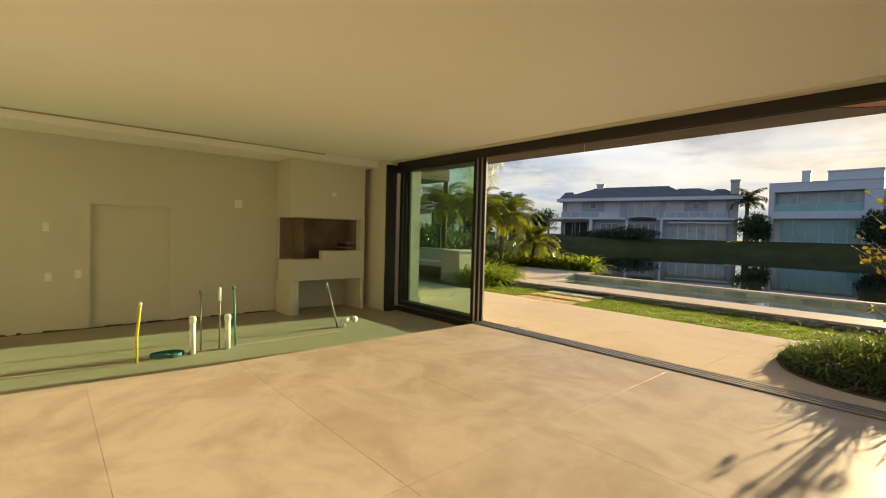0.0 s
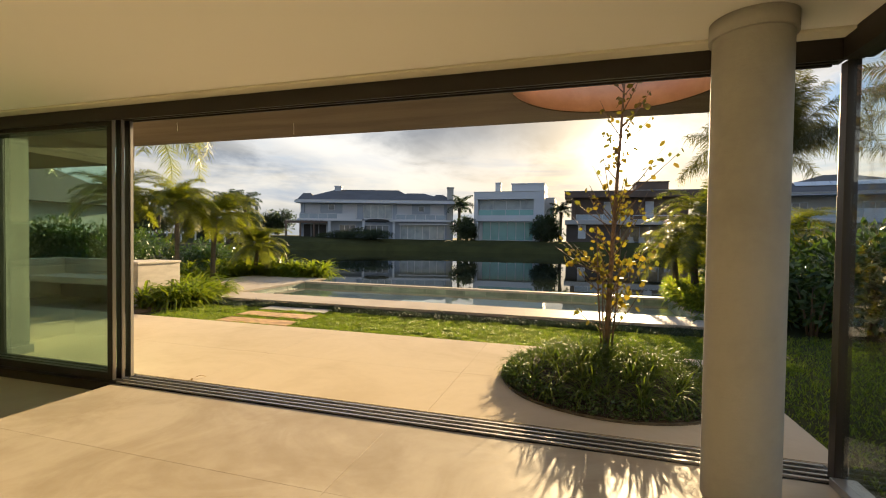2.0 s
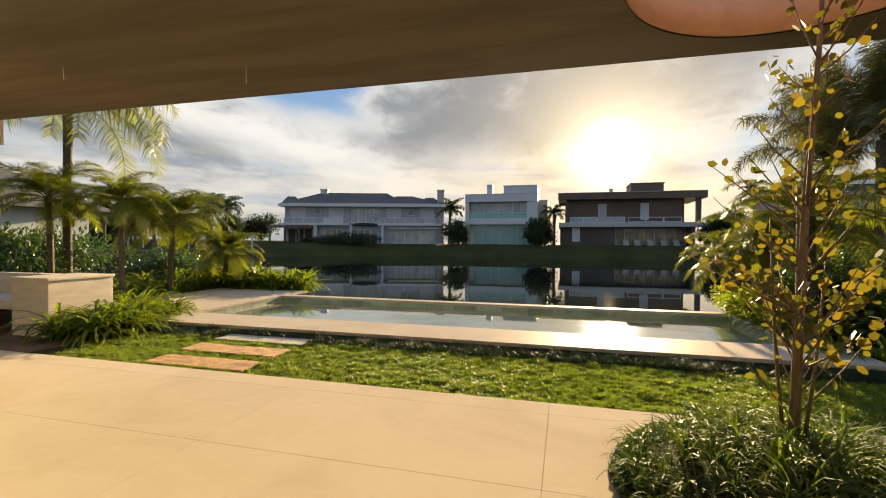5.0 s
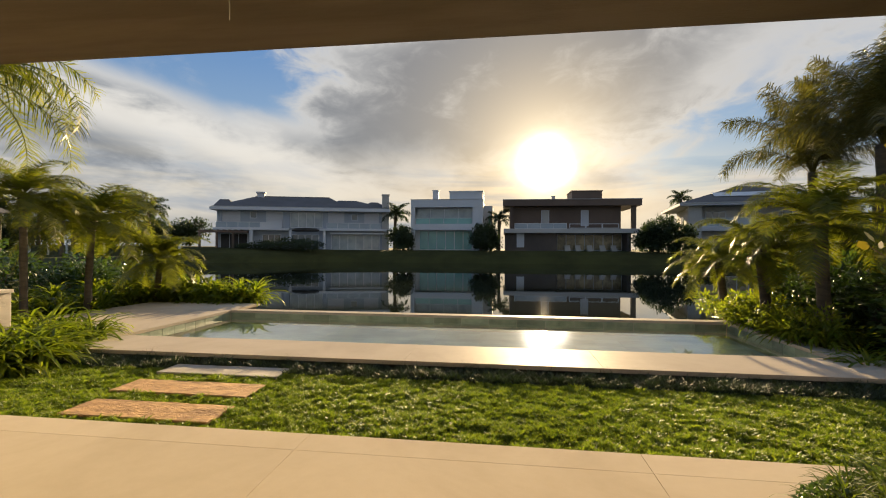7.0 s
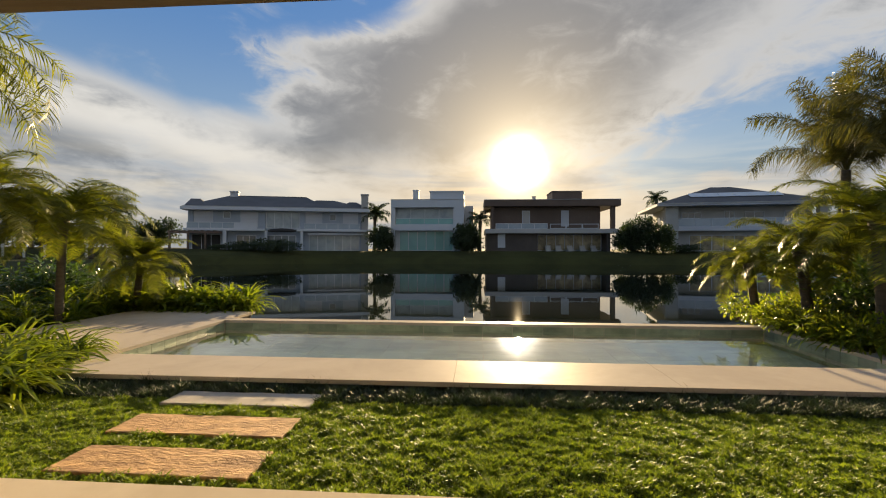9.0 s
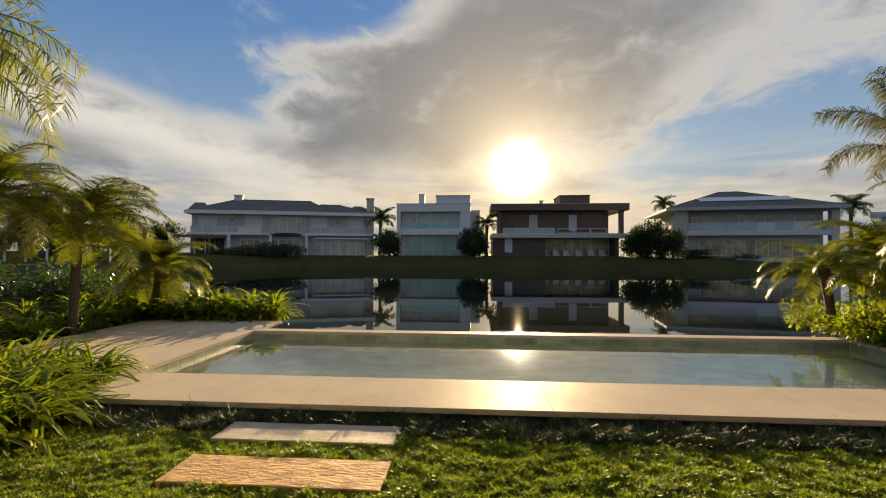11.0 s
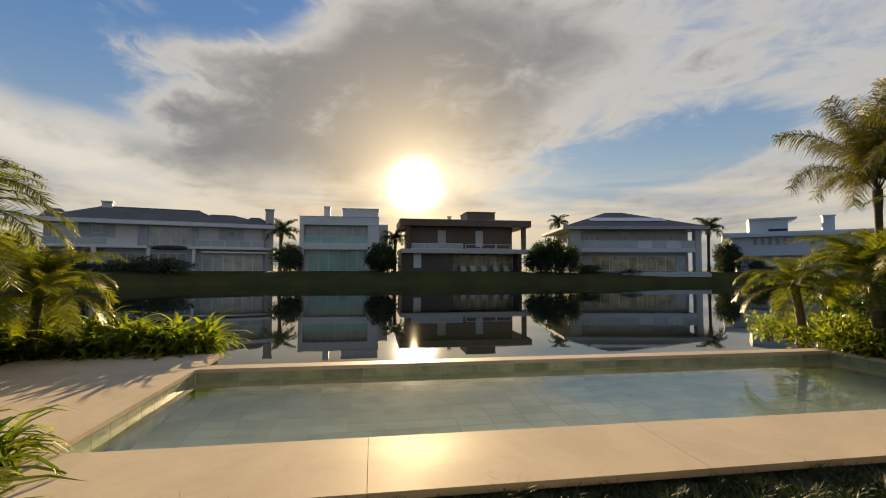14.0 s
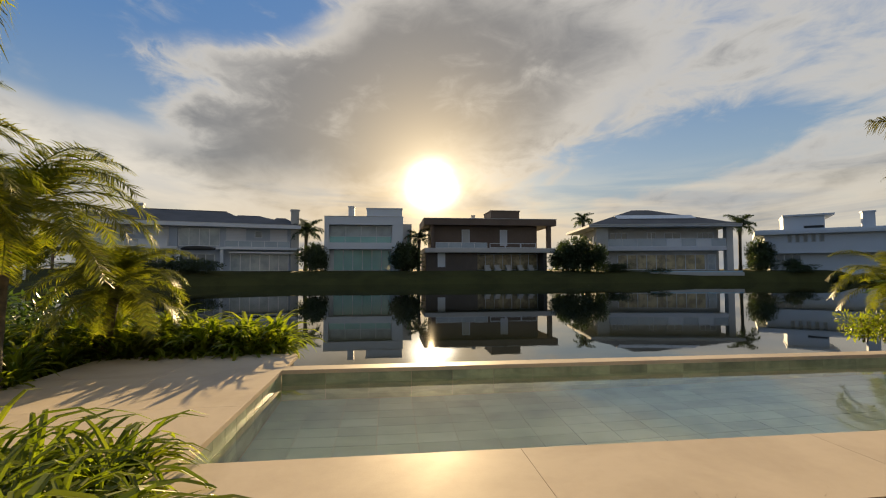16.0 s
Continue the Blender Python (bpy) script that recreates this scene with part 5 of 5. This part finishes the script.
blades("lawn_grass", 230000, -4.2, 7.0, 2.92, 4.62, 0.046, 0.0105, M_GRASS, -0.062, off_stones, 1, "short thick green lawn grass")
blades("side_grass", 40000, 6.2, 10.5, -4.0, 5.2, 0.06, 0.010, M_GRASS, -0.062, lambda x, y: x > 6.2, 2, "short green lawn grass beside the house")
# groundcover blades, darkened in colour where the coping's shade falls
blades("dark_groundcover", 26000, -3.7, 7.0, 4.58, 5.15, 0.11, 0.008, M_MONDO, -0.062, lambda x, y: (y > 4.6 + 0.04 * np.sin(x * 5)) & off_stones(x, y), 3, "low groundcover strip below the coping, coloured dark for its shade")
for sx, sy, sw, sd in STONES:
    bm = bmesh.new()
    box(bm, -sw / 2, sw / 2, -sd / 2, sd / 2, -0.05, 0.0, bevel=0.008)
    bmesh.ops.subdivide_edges(bm, edges=[e for e in bm.edges if e.calc_length() > 0.3], cuts=6, use_grid_fill=True)
    for v in bm.verts:
        v.co += Vector((noise.noise(v.co * 5 + Vector((sx, sy, 0))), noise.noise(v.co * 5 + Vector((sy, 3, 0))), noise.noise(v.co * 7 + Vector((sx, 0, 2))))) * 0.006
    st = tagged(part("stepping_stone", bm, M_STEP if sy < 4.3 else M_STEP2), "rough rust-brown stepping stone set in lawn" if sy < 4.3 else "rough stepping stone set in lawn, coloured grey-beige for shade", "stepping stone", "stepping stones")
    st.matrix_basis = pose(sx, sy, -0.030)


# ---- small clutter ----
M_DRY = leaf_material("dry_leaf", (0.30, 0.20, 0.10), (0.36, 0.25, 0.13), 0.7, 0.2)
lf = strap_mesh("dry_leaf", 2, 0.11, 0.026, M_DRY, 2.6, 77)
dry = tagged(new("dry_leaf", lf), "curled dry brown leaf lying on terrace", "leaf")
dry.matrix_basis = pose(0.60, 0.24, 0.004, 0, 0, 20)
for wx, wy, wl in ((0.40, 2.22, 0.16), (-1.29, 1.80, 0.12)):
    bm = bmesh.new()
    tube(bm, [(0, 0, 0), (0.006, 0.0, -wl * 0.5), (0.0, 0.008, -wl)], 0.003, 6)
    wire = tagged(part("hanging_wire", bm, M_PLASTIC), "short loose wire hanging from concrete canopy", "wire", "lamp wires")
    wire.matrix_basis = pose(wx, wy, SZ)

# ---- far vegetation ----
M_FAR = leaf_material("far_foliage", (0.020, 0.035, 0.014), (0.045, 0.065, 0.020), 0.6, 0.25)
FARS = [leafy_mesh("tree_crown", 4600, 2.2, 2.2, 3.6, 0.30, M_FAR, s, 0.6, 0.15) for s in (51, 52, 53)]
HEDGE = [leafy_mesh("clipped_shrub", 2000, 3.0, 1.2, 1.4, 0.22, M_FAR, s, 0.6) for s in (54, 55)]


def far_tree(x, y, s, z=None, squash=1.0):
    z = ground_z(x, y) if z is None else z
    t = thing("tree", "dark green garden tree beside the houses", "tree", (x, y, z), "far trees")
    bm = bmesh.new()
    tube(bm, [(0, 0, -0.1), (0.05, 0, 0.8 * s), (0.1, 0.05, 2.2 * s)], [0.16 * s, 0.12 * s, 0.05 * s], 8)
    part("trunk", bm, M_TRUNK, t)
    ob = new("crown", rnd.choice(FARS))
    ob.parent = t
    ob.matrix_basis = Matrix.Translation((0, 0, -0.35 * s)) @ Matrix.Rotation(rnd.uniform(0, 6), 4, "Z") @ Matrix.Diagonal((s, s, s * squash, 1))


for x, y, s, q in ((-13.2, 65.0, 0.95, 1.1), (-12.6, 66.4, 0.7, 1.35), (-0.9, 65.0, 1.1, 1.0), (0.6, 65.8, 0.75, 1.35), (22.6, 64.5, 1.0, 1.1), (24.4, 63.6, 1.1, 1.15), (26.3, 63.0, 0.95, 1.05), (23.2, 67.5, 0.7, 1.6),
                   (-47.5, 66, 1.2, 1.1), (-51, 64, 1.2, 1.0), (-56, 66, 1.3, 1.0), (-61, 64, 1.3, 1.1), (-67, 66, 1.4, 1.0), (52.4, 64.5, 0.7, 1.7), (54.4, 65.2, 0.85, 1.5), (51.0, 63, 0.8, 0.9), (55.0, 61.6, 0.6, 0.8), (58.5, 57.4, 0.6, 0.7),
                   (-74, 64, 1.5, 1.0), (-82, 66, 1.6, 1.0), (-90, 62, 1.6, 1.0), (-100, 58, 1.7, 1.0), (-72, 54, 1.4, 1.0), (-64, 50, 1.2, 1.0), (-46, 58, 0.8, 1.0), (-52, 55, 0.9, 1.0)):
    far_tree(x, y, s, None, q)
for x, y, s in ((-30.3, 57.6, 0.85), (-27.6, 58.3, 1.15), (-25.2, 59.2, 1.1), (-32.6, 57.2, 0.6), (29.5, 62.9, 0.9), (35.0, 61.9, 0.6), (51.0, 61.5, 1.0), (55, 59.5, 0.9)):
    sh = new("clipped_shrub", rnd.choice(HEDGE))
    sh.matrix_basis = Matrix.Translation((x, y, ground_z(x, y) - 0.1)) @ Matrix.Diagonal((s, s, s, 1))
    tagged(sh, "low dark shrub in front of a house", "shrub", "house shrubs")
FARP = [frond_mesh("frond", 2.3, d, 26, 0.5, M_FAR, 70 + i, 0.5, l, 0.07) for i, (d, l) in enumerate(((1.4, 1.3), (1.9, 0.9), (2.0, 0.45)))]
for x, y, h, s in ((-14.2, 67.4, 5.9, 1.2), (1.7, 69.0, 5.3, 1.0), (31.5, 79, 9.3, 1.0), (51.3, 66.5, 7.3, 1.3), (-48.0, 58, 6.0, 1.4), (-53, 60, 6.4, 1.4), (-58, 56, 6.6, 1.4), (-44, 50, 4.8, 1.2), (-66, 58, 6.6, 1.4), (-50, 47, 4.6, 1.2), (-60, 48, 5.2, 1.3)):
    palm((x, y, ground_z(x, y)), h - ground_z(x, y) + 0.6, 22, FARP, s, 0.22, "distant date palm with full dark crown", (0.1, 0), int(x * 3 + 500))

# clipped hedge and neighbour's house on the near bank
hedge_mesh = leafy_mesh("hedge", 9000, 4.2, 0.9, 1.55, 0.12, M_DARKLEAF, 61, 0.55, 0.2)
hb = tagged(new("hedge", hedge_mesh), "dense dark clipped garden hedge", "hedge")
hb.matrix_basis = pose(-12.5, 7.4, -0.06, 0, 0, 12) @ Matrix.Diagonal((1, 1, 1.35, 1))
hb2 = copy_thing(hb, pose(-19.5, 6.5, -0.06, 0, 0, 5) )


def neighbour():
    h = thing("house", "neighbouring house with a large grey hip roof", "house", (-31, 14, 0))
    part("wall", boxes((-7, 7, -5, 5, -0.2, 3.2)), M_HWHITE, h)
    part("roof", hip_roof(-8, 8, -6, 6, 3.2, 3.4, 5.0), M_SLATE, h)
    for x in (-5, -1, 3):
        house_window(h, x, x + 2.0, -5.03, 0.9, 2.5)


neighbour()
for k in range(9):
    wx = -58 + k * 2.4
    far = thing("garden_post", "white post of a distant garden fence", "fence post", (wx, 50 + 0.3 * k, ground_z(wx, 50 + 0.3 * k)), "garden fence")
    part("post", boxes((-0.09, 0.09, -0.09, 0.09, -0.1, 1.5), bevel=0.01), M_HWHITE, far)
    part("post_cap", boxes((-0.13, 0.13, -0.13, 0.13, 1.502, 1.58), bevel=0.01), M_HWHITE, far)

# ---- tiles and slabs, piece by piece ----
def tile_mesh(name, w, d, h, mat, gap=0.003, bev=0.0006):
    bm = bmesh.new()
    x, y = w / 2 - gap / 2, d / 2 - gap / 2
    lo = [bm.verts.new(p) for p in ((-x, -y, -h), (x, -y, -h), (x, y, -h), (-x, y, -h))]
    mid = [bm.verts.new(p) for p in ((-x, -y, -bev), (x, -y, -bev), (x, y, -bev), (-x, y, -bev))]
    top = [bm.verts.new(p) for p in ((-x + bev, -y + bev, 0), (x - bev, -y + bev, 0), (x - bev, y - bev, 0), (-x + bev, y - bev, 0))]
    for a, b in ((lo, mid), (mid, top)):
        for k in range(4):
            bm.faces.new((a[k], a[(k + 1) % 4], b[(k + 1) % 4], b[k]))
    bm.faces.new(top)
    bm.faces.new(lo[::-1])
    return finish(name, bm, mat)


def lay(name, parent, mat, xcuts, ycuts, z, h, gap=0.003):
    cache = {}
    for x0, x1 in zip(xcuts, xcuts[1:]):
        for y0, y1 in zip(ycuts, ycuts[1:]):
            key = (round(x1 - x0, 3), round(y1 - y0, 3))
            if key not in cache:
                cache[key] = tile_mesh(name, *key, h, mat, gap)
            piece(name, cache[key], parent, ((x0 + x1) / 2, (y0 + y1) / 2, z))


lay("tile", floor, M_TILE, [0.0, 0.5, 3.0, 5.5, XG + 0.04], [-9.0, -7.47, -6.21, -4.95, -3.69, -2.43, -1.17, -0.14], 0.0, 0.0075, 0.0018)
lay("slab", patio, M_PATIO, [-9.0, -6.82, -4.32, -1.82, 0.68, 3.18, 5.68, 6.15], [0.18, 1.36, 2.61, 2.90], 0.0, 0.0075)
deck = bpy.data.objects["pool_deck"]
lay("coping_slab", deck, M_COPING, [-4.10, -1.50, 0.95, 3.4, 5.85, 7.1], [5.10, PY0], PZ, 0.053)
lay("coping_slab", deck, M_COPING, [-6.9, -5.4, PX0], [PY0, 7.45, 8.85, 10.32], PZ, 0.053)
lay("coping_slab", deck, M_COPING, [PX1, 7.1], [PY0, 7.6, 9.14], PZ, 0.053)
lay("coping_slab", pool, M_COPING, [PX0, -2.2, -0.4, 1.4, 3.2, 5.0, PX1, 7.1], [PY1, PY1 + 0.27], PZ, 0.053)


def wall_tiles(along, a0, a1, fixed, face, rows, w):
    n = round((a1 - a0) / w)
    step = (a1 - a0) / n
    for z0, z1 in rows:
        me = tile_mesh("pool_tile", step, z1 - z0, 0.012, M_POOLTILE, 0.006)
        for i in range(n):
            c = a0 + step * (i + 0.5)
            ob = new("pool_tile", me)
            ob.parent = pool
            if along == "y":
                ob.matrix_basis = pose(fixed, c, (z0 + z1) / 2, 90, 0, 90 * face)
            else:
                ob.matrix_basis = pose(c, fixed, (z0 + z1) / 2, 90, 0, 0 if face > 0 else 180)


ROWS = ((-0.28, -0.004), (-0.58, -0.284), (-0.82, -0.584), (-1.04, -0.824))
wall_tiles("y", PY0, PY1, PX0 - 0.006, 1, ROWS, 0.30)
wall_tiles("y", PY0, PY1, PX1 + 0.006, -1, ROWS, 0.30)
wall_tiles("x", PX0, PX1, PY1 + 0.006, 1, ROWS, 0.60)
lay("pool_tile", pool, M_POOLFLOOR, list(np.linspace(PX0, PX1, 25)), list(np.linspace(PY0, PY1, 13)), -1.04, 0.015, 0.006)
